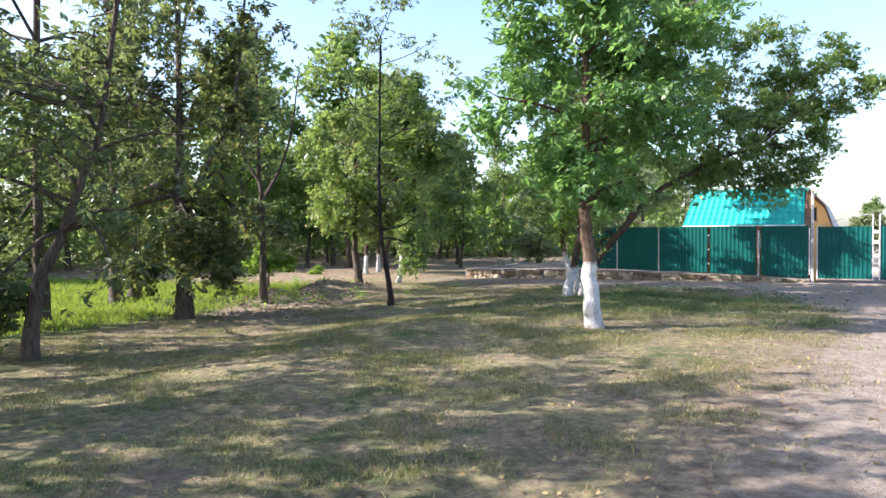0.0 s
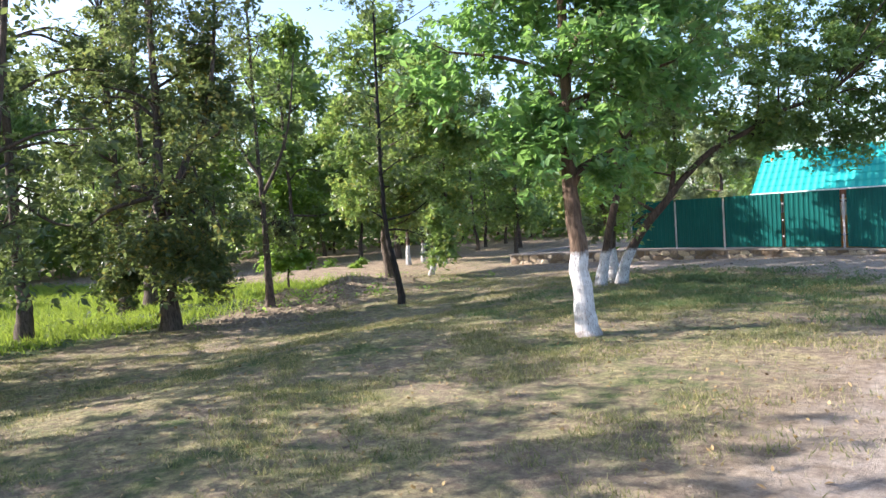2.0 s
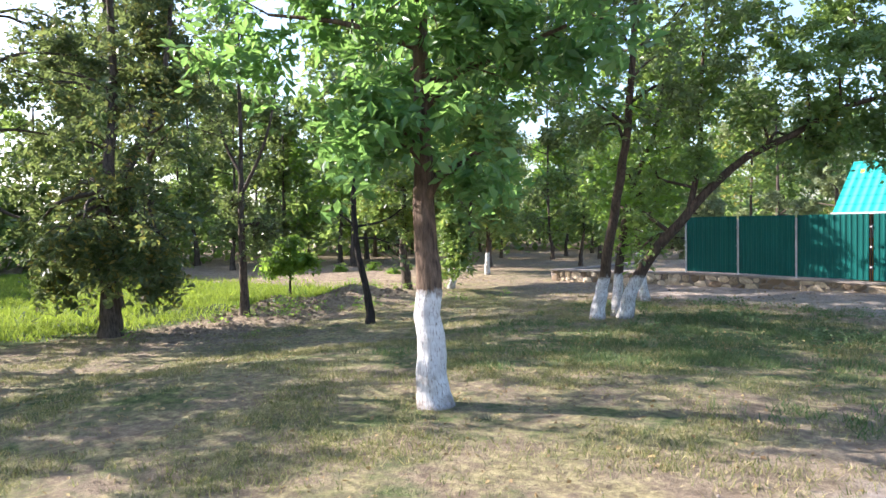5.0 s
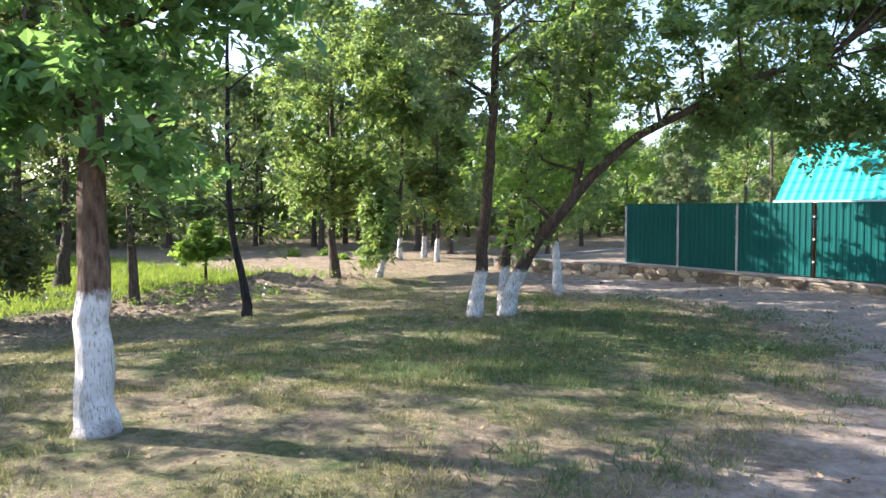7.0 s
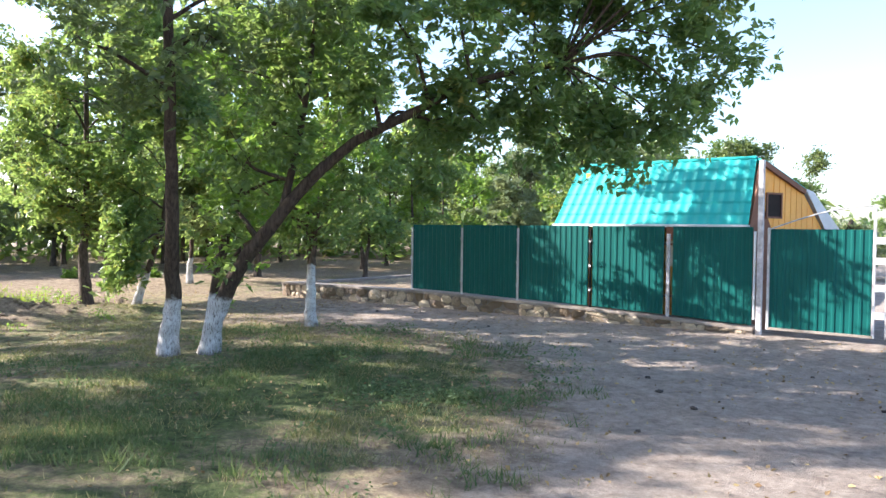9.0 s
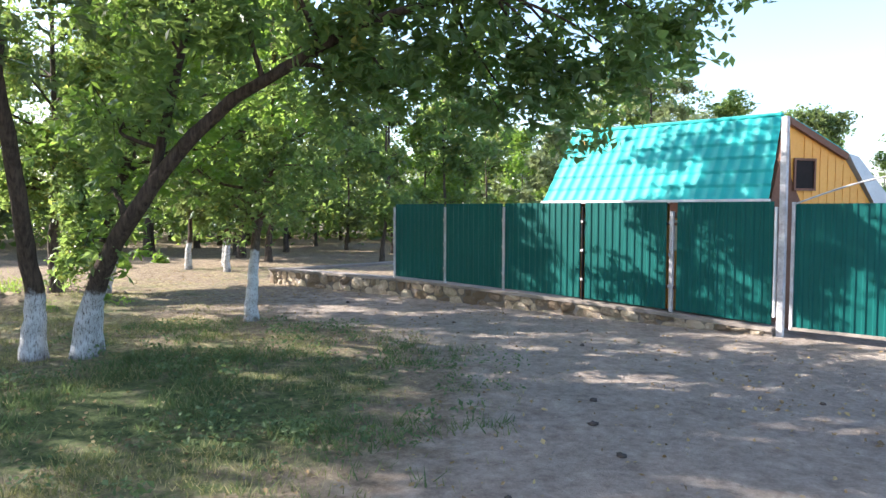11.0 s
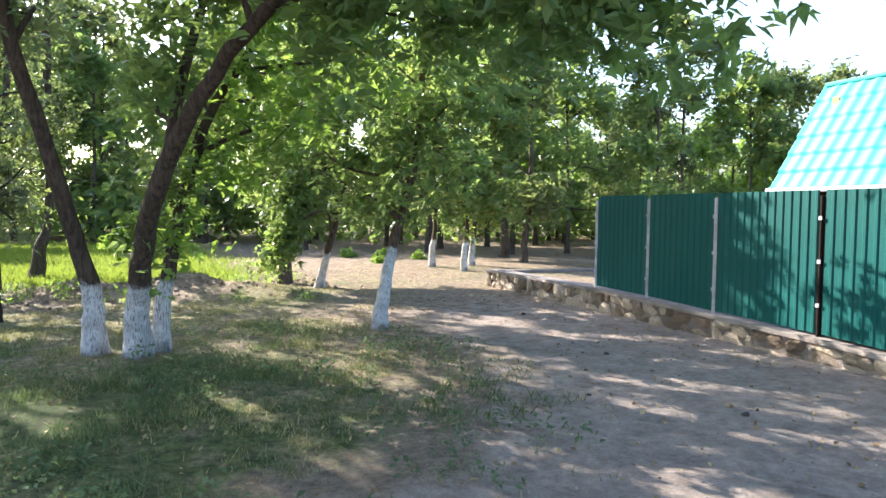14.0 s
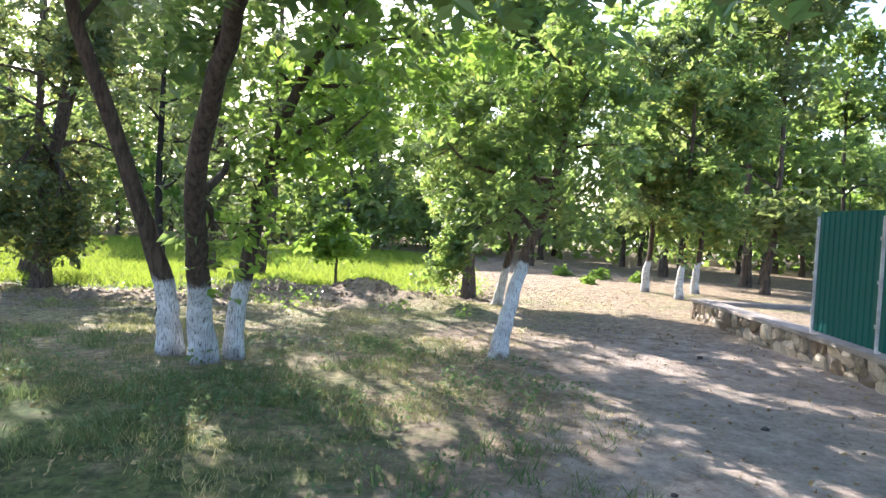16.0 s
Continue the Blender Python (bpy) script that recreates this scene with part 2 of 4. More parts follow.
def box_bm(x0, x1, y0, y1, z0, z1, bevel=0.0, bm=None):
    bm = bm or bmesh.new()
    g = bmesh.ops.create_cube(bm, size=1, matrix=Matrix.Translation(((x0 + x1) / 2, (y0 + y1) / 2, (z0 + z1) / 2)) @ Matrix.Diagonal((x1 - x0, y1 - y0, z1 - z0, 1)))
    if bevel:
        edges = {e for v in g["verts"] for e in v.link_edges}
        bmesh.ops.bevel(bm, geom=list(edges), offset=bevel, segments=2, affect="EDGES", profile=0.6)
    return bm


def tube(pts, radii, sides=7, jitter=0.0, rng=None):
    """Vertices and faces of a tapered tube along points."""
    pts = np.asarray(pts, float)
    n = len(pts)
    tang = np.gradient(pts, axis=0)
    tang /= np.linalg.norm(tang, axis=1)[:, None] + 1e-9
    ref = np.array([0.31, 0.95, 0.1])
    a = np.cross(tang, ref)
    a /= np.linalg.norm(a, axis=1)[:, None] + 1e-9
    b = np.cross(tang, a)
    ang = np.linspace(0, 2 * np.pi, sides, endpoint=False)
    r = np.asarray(radii, float)[:, None] * np.ones(sides)
    if jitter and rng is not None:
        r = r * (1 + rng.normal(0, jitter, (1, sides)) + rng.normal(0, jitter * 0.5, (n, sides)))
    v = pts[:, None, :] + r[:, :, None] * (np.cos(ang)[None, :, None] * a[:, None, :] + np.sin(ang)[None, :, None] * b[:, None, :])
    i, j = np.meshgrid(np.arange(n - 1), np.arange(sides), indexing="ij")
    k = (j + 1) % sides
    f = np.stack([i * sides + j, i * sides + k, (i + 1) * sides + k, (i + 1) * sides + j], -1).reshape(-1, 4)
    return v.reshape(-1, 3), f


def joined(pieces):
    vs, fs, o = [], [], 0
    for v, f in pieces:
        vs.append(v)
        fs.append(f + o)
        o += len(v)
    return np.concatenate(vs), np.concatenate(fs)


def smooth_path(pts, n):
    """A smooth curve through points (Catmull-Rom)."""
    p = np.asarray(pts, float)
    p = np.vstack([2 * p[0] - p[1], p, 2 * p[-1] - p[-2]])
    out = []
    for s in np.linspace(0, len(p) - 3 - 1e-6, n):
        i, u = int(s), s - int(s)
        a, b, c, d = p[i:i + 4]
        out.append(0.5 * (2 * b + (c - a) * u + (2 * a - 5 * b + 4 * c - d) * u * u + (3 * b - a - 3 * c + d) * u ** 3))
    return np.array(out)


def leaves(centres, size, rng, droop=0.4, width=0.5, spray=1):
    """Folded four-cornered leaves at each centre, single or as the leaflets of a spray."""
    n = len(centres)
    d = rng.normal(0, 1, (n, 3))
    d[:, 2] = d[:, 2] * 0.6 - droop
    d /= np.linalg.norm(d, axis=1)[:, None]
    up = rng.normal(0, 0.55, (n, 3)) + np.array([0, 0, 1.0])
    s = np.cross(d, up)
    s /= np.linalg.norm(s, axis=1)[:, None] + 1e-9
    if spray > 1:
        along, aside = [], []
        for k in range(spray):
            turn = 0.0 if k == 0 else 0.85 * (1 if k % 2 else -1)
            step = size * (0.45 - 0.42 * ((k + 1) // 2))
            along.append(centres + d * step + s * turn * size * 0.45)
            aside.append(d + s * turn + rng.normal(0, 0.18, (n, 3)))
        centres, d = np.concatenate(along), np.concatenate(aside)
        d /= np.linalg.norm(d, axis=1)[:, None]
        up = np.tile(up, (spray, 1)) + rng.normal(0, 0.2, (n * spray, 3))
        s = np.cross(d, up)
        s /= np.linalg.norm(s, axis=1)[:, None] + 1e-9
        n = n * spray
    nrm = np.cross(s, d)
    ln = size * rng.uniform(0.6, 1.35, (n, 1))
    w = ln * width * 0.5 * rng.uniform(0.8, 1.2, (n, 1))
    fold = w * rng.uniform(0.1, 0.6, (n, 1))
    b = centres - d * ln * 0.5
    mid = b + d * ln * 0.42
    v = np.stack([b, mid + s * w + nrm * fold, b + d * ln, mid - s * w + nrm * fold], 1).reshape(-1, 3)
    o = np.arange(n)[:, None] * 4
    return v, np.concatenate([o + np.array([[0, 1, 2]]), o + np.array([[0, 2, 3]])])


# ---- ground ----
ANCHORS = np.array([
    (1.55, -13.44, -.17), (-5, -8.9, -.52), (-8.1, -12.8, -.59), (-12.6, -11, -.64), (-.8, -6.7, -.25), (-1.8, -3.8, -.33),
    (-8, -3.6, -.42), (-9.2, -4.1, -.46), (-11.8, .2, -.32), (-10.5, -7.2, -.50), (-6.3, -.1, -.34), (-1.3, -.1, -.29),
    (1.6, -.1, -.29), (3.2, -.1, -.28), (4.5, -.1, -.22), (6.2, -.1, -.19), (4.6, -24, -.19), (5.85, -18.8, -.13),
    (7.1, -15, -.12), (7.6, -11.5, -.20), (7.7, -8, -.26), (7, -5.5, -.32), (6, -4.2, -.33), (-5.8, -17.9, -.5), (1, -19, -.25),
    (12, -8, -.2), (12, -18, -.15), (10, -28, -.2), (0, -28, -.3)])


def gz(x, y):
    """Height of the ground."""
    x, y = np.asarray(x, float), np.asarray(y, float)
    d2 = (x[..., None] - ANCHORS[:, 0]) ** 2 + (y[..., None] - ANCHORS[:, 1]) ** 2
    w = np.exp(-d2 / (2 * 2.1 ** 2))
    far = 0.004
    z = ((w * ANCHORS[:, 2]).sum(-1) + far * -0.52) / (w.sum(-1) + far)
    # spoil heaps and the ditch beside them
    for cx, cy, r, h in ((-8.0, -5.5, .8, .13), (-8.9, -6.3, .9, .22), (-8.2, -7.6, .7, .12), (-9.3, -8.4, .9, .16), (-9.8, -9.6, .8, .12), (-10.8, -10.6, .9, .14), (-7.2, -4.6, .7, .09), (-8.6, -5.2, .45, -.22), (-9.9, -8.9, .5, -.14), (-6.4, -4.0, .8, .07)):
        z = z + 1.5 * h * np.exp(-((x - cx) ** 2 + (y - cy) ** 2) / (2 * (r * 0.6) ** 2))
    terrace = 1 / (1 + np.exp(-(y - 0.12) * 60)) / (1 + np.exp(-(x + 7.05) * 40)) / (1 + np.exp((x - 4.45) * 40)) / (1 + np.exp((y - 14) * 1.5))
    return z * (1 - terrace) + terrace * -0.10


def g(x, y):
    return float(gz(np.array([x]), np.array([y]))[0])


ROAD_EDGE = np.array([(4.0, -90), (4.05, -20), (4.4, -15), (4.9, -11.5), (4.9, -9), (4.3, -6.8), (3.2, -4.85), (1.8, -3.8), (0, -3.4), (-1.8, -3.65), (-5, -4.2), (-7, -3.2), (-12, -2.6), (-20, -1.2), (-70, 6)])


def seg_signed(x, y, line):
    """Distance to a line of points, positive on its right-hand side as it runs."""
    best = np.full(x.shape, 1e9)
    sign = np.ones(x.shape)
    for (ax, ay), (bx, by) in zip(line[:-1], line[1:]):
        dx, dy = bx - ax, by - ay
        t = np.clip(((x - ax) * dx + (y - ay) * dy) / (dx * dx + dy * dy), 0, 1)
        d = np.hypot(x - ax - t * dx, y - ay - t * dy)
        s = np.where((x - ax) * dy - (y - ay) * dx > 0, 1.0, -1.0)
        sign = np.where(d < best, s, sign)
        best = np.minimum(best, d)
    return best * sign


def covers(x, y):
    """Shares of grass, lush growth and dust at points."""
    d = seg_signed(x, y, ROAD_EDGE)
    road = 1 / (1 + np.exp(-d * 2.6)) * (0.08 + 0.92 / (1 + np.exp(-(np.maximum(x, -60) + 4.0) * 0.7)))
    lawn = 1 / (1 + np.exp((x + 9.8 + 0.12 * (y + 8)) * 2.2)) / (1 + np.exp((y + 5.2 - 0.10 * (x + 10)) * 2.0)) / (1 + np.exp(-(x + 31) * 1.0))
    spoil = np.exp(-((x + 8.6 + 0.28 * (y + 7)) ** 2) / 1.6) / (1 + np.exp((y + 3.6) * 3)) / (1 + np.exp(-(y + 12.5)))
    patch = np.exp(-((x - 2.6) ** 2 / 5 + (y + 6.3) ** 2 / 3.2)) + 0.7 * np.exp(-((x - 2) ** 2 / 6 + (y + 9.5) ** 2 / 3)) + 0.5 * np.exp(-((x + 12.5) ** 2 / 8 + (y - 0.3) ** 2 / 1.2))
    woods = 1 / (1 + np.exp(np.minimum(x + 12, 60) * 1.0)) * (1 - lawn)
    grass = np.clip((1 - road) * (1 - 0.9 * spoil) * (1 - 0.6 * woods), 0, 1)
    lush = np.clip(1.6 * lawn + 0.42 * patch, 0, 1)
    return grass, np.clip(lush * (1 - road * (1 - lawn)), 0, 1), np.clip(road * (1 - lawn), 0, 1), spoil


def grid_axis(lo, hi, fine_lo, fine_hi, step):
    mid = np.arange(fine_lo, fine_hi + 1e-6, step)
    def run(a, b):
        out, s = [], step
        while a < b:
            s *= 1.25
            a += s
            out.append(min(a, b))
        return out
    right = run(fine_hi, hi)
    left = [-v for v in run(-fine_lo, -lo)]
    return np.concatenate([left[::-1], mid, right])


gx, gy = grid_axis(-1500, 1500, -13, 10, 0.11), grid_axis(-1500, 1500, -26, 1, 0.11)
GX, GY = np.meshgrid(gx, gy, indexing="ij")
GZ = gz(GX, GY)
near = (np.abs(GX) < 40) & (np.abs(GY) < 40)
grass_a, lush_a, road_a, spoil_a = covers(GX, GY)
lump = np.random.default_rng(3).normal(0, 1, GZ.shape)
GZ = GZ + near * lump * (0.006 + 0.02 * spoil_a)
nx, ny = GX.shape
ii, jj = np.meshgrid(np.arange(nx - 1), np.arange(ny - 1), indexing="ij")
gf = np.stack([ii * ny + jj, (ii + 1) * ny + jj, (ii + 1) * ny + jj + 1, ii * ny + jj + 1], -1).reshape(-1, 4)
ground = mesh_obj("ground", np.stack([GX, GY, GZ], -1).reshape(-1, 3), gf, M_GROUND, smooth=True)
col = ground.data.color_attributes.new("cover", "FLOAT_COLOR", "POINT")
col.data.foreach_set("color", np.stack([grass_a, lush_a, road_a, np.ones_like(road_a)], -1).reshape(-1).astype(np.float32))
tagged(ground, "dry earth with patchy grass and a dusty track", "ground", kind="structure")


# ---- fence, wall and gate ----
POSTS = [-2.76, -1.386, 0.0, 1.575, 3.05, 4.50]


def foot_z(x):
    """Top of the wall, which falls towards the gate."""
    return float(np.interp(x, [-7.2, -2.8, -1.4, 0, 1.6, 3.05, 4.5], [-0.02, 0.04, 0.03, 0.0, -0.024, -0.07, -0.13]))


def sheet(name, x0, x1, z00, z01, z1, parent, y=0.0, pitch=0.118, depth=0.012):
    """A ribbed steel sheet with a sloping foot."""
    xs, ys = [], []
    n = max(2, int(round((x1 - x0) / pitch)))
    p = (x1 - x0) / n
    for i in range(n):
        for u, d in ((0.0, 0), (0.50, 0), (0.62, 1), (0.88, 1)):
            xs.append(x0 + (i + u) * p)
            ys.append(y - depth * d)
    xs.append(x1)
    ys.append(y)
    v = []
    for thick in (0, 0.0012):
        for x, yy in zip(xs, ys):
            f = (x - x0) / (x1 - x0)
            v += [(x, yy + thick, z00 + (z01 - z00) * f), (x, yy + thick, z1)]
    m = len(xs)
    faces = []
    for s in (0, 1):
        for i in range(m - 1):
            q = [s * 2 * m + 2 * i, s * 2 * m + 2 * i + 2, s * 2 * m + 2 * i + 3, s * 2 * m + 2 * i + 1]
            faces.append(q if s == 0 else q[::-1])
    for i in range(m - 1):
        faces.append([2 * i + 1, 2 * i + 3, 2 * m + 2 * i + 3, 2 * m + 2 * i + 1])
    return mesh_obj(name, v, faces, M_SHEET, parent)


fence = tagged(new("fence"), "dark green corrugated steel fence on a low stone wall", "fence")
for i, (a, b) in enumerate(zip(POSTS[:-1], POSTS[1:])):
    sheet("panel", a + (0.024, 0.024, 0.024, 0.04, 0.075)[i], b - (0.024, 0.024, 0.04, 0.08, 0.065)[i], foot_z(a) + 0.03, foot_z(b) + 0.03, 1.49, fence)
    part("rail", box_bm(a + 0.02, b - 0.02, 0.012, 0.04, 1.16, 1.20), M_RUST, fence)
    part("rail", box_bm(a + 0.02, b - 0.02, 0.012, 0.04, 0.26, 0.30), M_RUST, fence)
for i, x in enumerate(POSTS[:-1]):
    r = (0.018, 0.018, 0.018, 0.011, 0.027)[i]
    # the fourth is a dark strip that stands in for the seam's gap
    part("post", box_bm(x - r, x + r, -0.022, 0.03, foot_z(x) - 0.1, 1.43 if i != 4 else 1.36, 0.006), (M_POST, M_POST, M_POST, M_UNLIT, M_POST)[i], fence)
    for z in (0.3, 0.75, 1.2):
        part("bracket", box_bm(x - r - 0.012, x + r + 0.012, -0.03, -0.02, z - 0.02, z + 0.02, 0.003), M_POST, fence)

for x, z0, z1, m in ((1.575, 0.95, 1.25, M_TRIM), (3.05, 0.80, 1.24, M_PALE), (3.05, 1.26, 1.49, M_RUST)):
    part("backing_board", box_bm(x - 0.07, x + 0.07, 0.045, 0.06, z0, z1, 0.004), m, fence)

gate = tagged(new("gate"), "green corrugated double gate with an arched top bar and tall post", "gate")
part("gate_post", box_bm(4.51, 4.59, -0.06, 0.03, -0.35, 2.56, 0.012), M_POST, gate, "tall grey painted post")
part("hinge_bar", box_bm(4.455, 4.488, -0.05, 0.0, 0.0, 1.42, 0.005), M_TRIM, gate)
for a, b, k in ((4.68, 6.13, 1), (6.30, 7.75, -1)):
    leaf = sheet("gate_leaf", a + 0.02, b - 0.02, -0.10, -0.10, 1.46, gate, -0.02)
    for x in (a, b):
        part("stile", box_bm(x - 0.02, x + 0.02, -0.045, -0.005, -0.14, 1.48 if (x in (4.68, 7.75)) else 1.80, 0.005), M_POST, leaf)
    part("bottom_bar", box_bm(a, b, -0.05, -0.005, -0.14, -0.10, 0.005), M_CONCRETE, leaf)
    u = np.linspace(0, 1, 14)
    arc = np.stack([(a + (b - a) * u) if k > 0 else (b - (b - a) * u), np.full(14, -0.025), 1.45 + 0.36 * np.sin(u * np.pi / 2)], -1)
    v, f = tube(arc, np.full(14, 0.011), 6)
    mesh_obj("arch_bar", v, f, M_POST, leaf, smooth=True)
for z in (0.2, 0.6, 1.0, 1.3):
    part("latch_plate", box_bm(6.15, 6.28, -0.05, -0.035, z - 0.05, z + 0.05, 0.005), M_TRIM, gate)
part("gate_post", box_bm(7.80, 7.92, -0.08, 0.04, -0.35, 2.5, 0.012), M_POST, gate)

fence2 = tagged(new("fence"), "dark green corrugated steel fence beyond the gate", "fence")
for k in range(5):
    a = 7.92 + 1.5 * k
    sheet("panel", a + 0.03, a + 1.47, -0.15, -0.15, 1.47, fence2)
    part("post", box_bm(a + 1.478, a + 1.522, -0.03, 0.03, -0.4, 1.44, 0.006), M_POST, fence2)

wall = tagged(new("stone_wall"), "low rubble stone wall with a concrete coping", "wall", kind="structure")
xs = np.linspace(-7.1, 4.48, 60)
v, f = [], []
for x in xs:
    t = foot_z(x)
    v += [(x, -0.085, -0.6), (x, -0.085, t - 0.045), (x, 0.20, t - 0.045), (x, 0.20, -0.6)]
for i in range(59):
    for j in range(3):
        f.append([4 * i + j, 4 * i + j + 1, 4 * i + j + 5, 4 * i + j + 4][::-1])
f += [[0, 1, 2, 3], [239, 238, 237, 236]]
mesh_obj("wall_core", v, f, M_MORTAR, wall)
v, f = [], []
crng = np.random.default_rng(8)
for x in xs:
    t, e = foot_z(x), crng.normal(0, 0.006)
    v += [(x, -0.13 + e, t - 0.05), (x, -0.125 + e, t), (x, 0.22, t + 0.002), (x, 0.22, t - 0.05)]
for i in range(59):
    for j in range(4):
        f.append([4 * i + j, 4 * i + (j + 1) % 4, 4 * i + 4 + (j + 1) % 4, 4 * i + 4 + j][::-1])
f += [[0, 1, 2, 3], [239, 238, 237, 236]]
mesh_obj("coping", v, f, M_CONCRETE, wall)
part("wall_return", box_bm(-7.1, -6.85, 0.22, 6.0, -0.6, -0.03, 0.02), M_MORTAR, wall)


# ---- house ----
def slab(name, ring, push, material, parent, label=""):
    """A flat board with an outline of points, as thick as the vector push."""
    k = len(ring)
    v = [tuple(p) for p in ring] + [tuple(np.array(p) + np.array(push)) for p in ring]
    f = [list(range(k))[::-1], list(range(k, 2 * k))] + [[n, (n + 1) % k, k + (n + 1) % k, k + n] for n in range(k)]
    return mesh_obj(name, v, f, material, parent, label)


def house():
    h = tagged(new("house"), "small wooden house with a turquoise metal mansard roof and orange gable", "house")
    x0, x1 = 0.75, 4.33
    # lower slope of pressed sheets, in courses
    n_x, n_s = 161, 61
    a, b = np.array([0.10, 1.50]), np.array([0.52, 2.66])
    out = np.array([-(b - a)[1], (b - a)[0]]) / np.linalg.norm(b - a)
    v = []
    L = np.linalg.norm(b - a)
    for i in range(n_x):
        x = x0 + (x1 - x0) * i / (n_x - 1)
        for j in range(n_s):
            s = j / (n_s - 1)
            wave = 0.014 * (0.5 + 0.5 * math.cos((x - x0) / 0.183 * 2 * math.pi)) ** 1.5
            step = 0.018 * (1 - ((s * L / 0.2057) % 1.0))
            p = a + (b - a) * s + out * (wave + step)
            v.append((x + 0.33 * s * (1 - i / (n_x - 1)), p[0], p[1]))
    f = [[i * n_s + j, (i + 1) * n_s + j, (i + 1) * n_s + j + 1, i * n_s + j + 1] for i in range(n_x - 1) for j in range(n_s - 1)]
    mesh_obj("roof", v, f, M_ROOF, h, smooth=True)
    part("ridge_cap", box_bm(x0 + 0.33, x1, 0.49, 0.58, 2.635, 2.685, 0.015), M_ROOF, h)
    # the gable stands askew to the fence: g_at gives a point s metres along it
    ax, ay, dx, dy = 4.30, 0.10, 0.414, 0.910
    def g_at(s, z, proud=0.0):
        return (ax + dx * s + dy * proud, ay + dy * s - dx * proud, z)
    def west(s, z):
        p = g_at(s, z)
        return (p[0] - 3.2, p[1], z)
    inward = (-0.08 * dy, 0.08 * dx, 0)
    slab("gable_wall", [g_at(*p) for p in ((0.36, 2.56), (1.37, 2.12), (1.95, 1.44), (2.5, 0.75), (2.5, -0.25), (0.62, -0.25), (0.62, 1.45), (0.42, 1.80))], inward, M_ORANGE, h, "orange painted board gable")
    slab("barge_board", [g_at(*p) for p in ((0.06, 1.47), (0.36, 2.56), (0.42, 1.80), (0.62, 1.45), (0.62, -0.25), (0.06, -0.25))], inward, M_BROWN, h, "brown stained boards beside the gable")
    for s in np.arange(0.70, 2.45, 0.145):
        top = float(np.interp(s, [0.36, 1.37, 1.95, 2.5], [2.56, 2.12, 1.44, 0.75])) - 0.06
        slab("batten", [g_at(s - 0.066, 0.0, 0.001), g_at(s + 0.066, 0.0, 0.001), g_at(s + 0.066, top - 0.05, 0.001), g_at(s - 0.066, top + 0.02, 0.001)], (0.009 * dy, -0.009 * dx, 0), M_ORANGE, h)
    slab("verge_board", [g_at(*p, 0.06) for p in ((0.30, 2.61), (1.40, 2.15), (1.37, 2.07), (0.34, 2.50))], (-0.05 * dy, 0.05 * dx, 0), M_BROWN, h)
    slab("verge_sheet", [g_at(*p, 0.05) for p in ((1.40, 2.16), (1.60, 2.12), (2.38, 1.44), (3.0, 0.80), (2.5, 0.80), (1.96, 1.44))], (-0.04 * dy, 0.04 * dx, 0), M_ZINC, h, "grey zinc edge of the back slope")
    slab("roof_top", [(x0 + 0.36, 0.53, 2.65), (x1, 0.53, 2.65), g_at(0.36, 2.60, 0.05), g_at(1.40, 2.17, 0.05), west(1.40, 2.17)], (0, 0, -0.03), M_ROOF, h)
    slab("roof_back", [west(1.40, 2.17), g_at(1.40, 2.17, 0.04), g_at(2.6, 0.75, 0.04), west(2.6, 0.75)], (0, 0, -0.03), M_ZINC, h)
    slab("roof_deck", [(x0 + 0.1, 0.15, 1.46), (x1 - 0.02, 0.15, 1.46), (x1 - 0.02, 0.56, 2.60), (x0 + 0.42, 0.56, 2.60)], (0, 0.03, -0.01), M_BROWN, h)
    part("gutter", box_bm(x0 - 0.02, x1 + 0.02, 0.045, 0.115, 1.475, 1.525, 0.012), M_TRIM, h, "white eaves trim")
    part("front_wall", box_bm(x0 + 0.3, ax - 0.02, 0.30, 0.40, -0.25, 1.60), M_ORANGE, h)
    slab("side_wall", [west(0.3, -0.25), west(2.5, -0.25), west(2.5, 0.75), west(1.37, 2.1), west(0.36, 2.5)], (0.08, 0, 0), M_ORANGE, h)
    slab("back_wall", [west(2.5, -0.25), g_at(2.5, -0.25, -0.1), g_at(2.5, 0.72, -0.1), west(2.5, 0.72)], (0, -0.08, 0), M_ORANGE, h)
    # a flat slab, not a hole: the unlit inside is in its colour
    w = slab("window", [g_at(*p, 0.012) for p in ((0.47, 1.67), (0.80, 1.67), (0.80, 2.04), (0.47, 2.04))], (0.004 * dy, -0.004 * dx, 0), M_UNLIT, h, "flat dark pane for the unlit window opening")
    for q in (((0.44, 1.64), (0.47, 1.64), (0.47, 2.07), (0.44, 2.07)), ((0.80, 1.64), (0.83, 1.64), (0.83, 2.07), (0.80, 2.07)), ((0.47, 1.64), (0.80, 1.64), (0.80, 1.67), (0.47, 1.67)), ((0.47, 2.04), (0.80, 2.04), (0.80, 2.07), (0.47, 2.07))):
        slab("window_frame", [g_at(*p, 0.012) for p in q], (0.02 * dy, -0.02 * dx, 0), M_BROWN, w)


house()


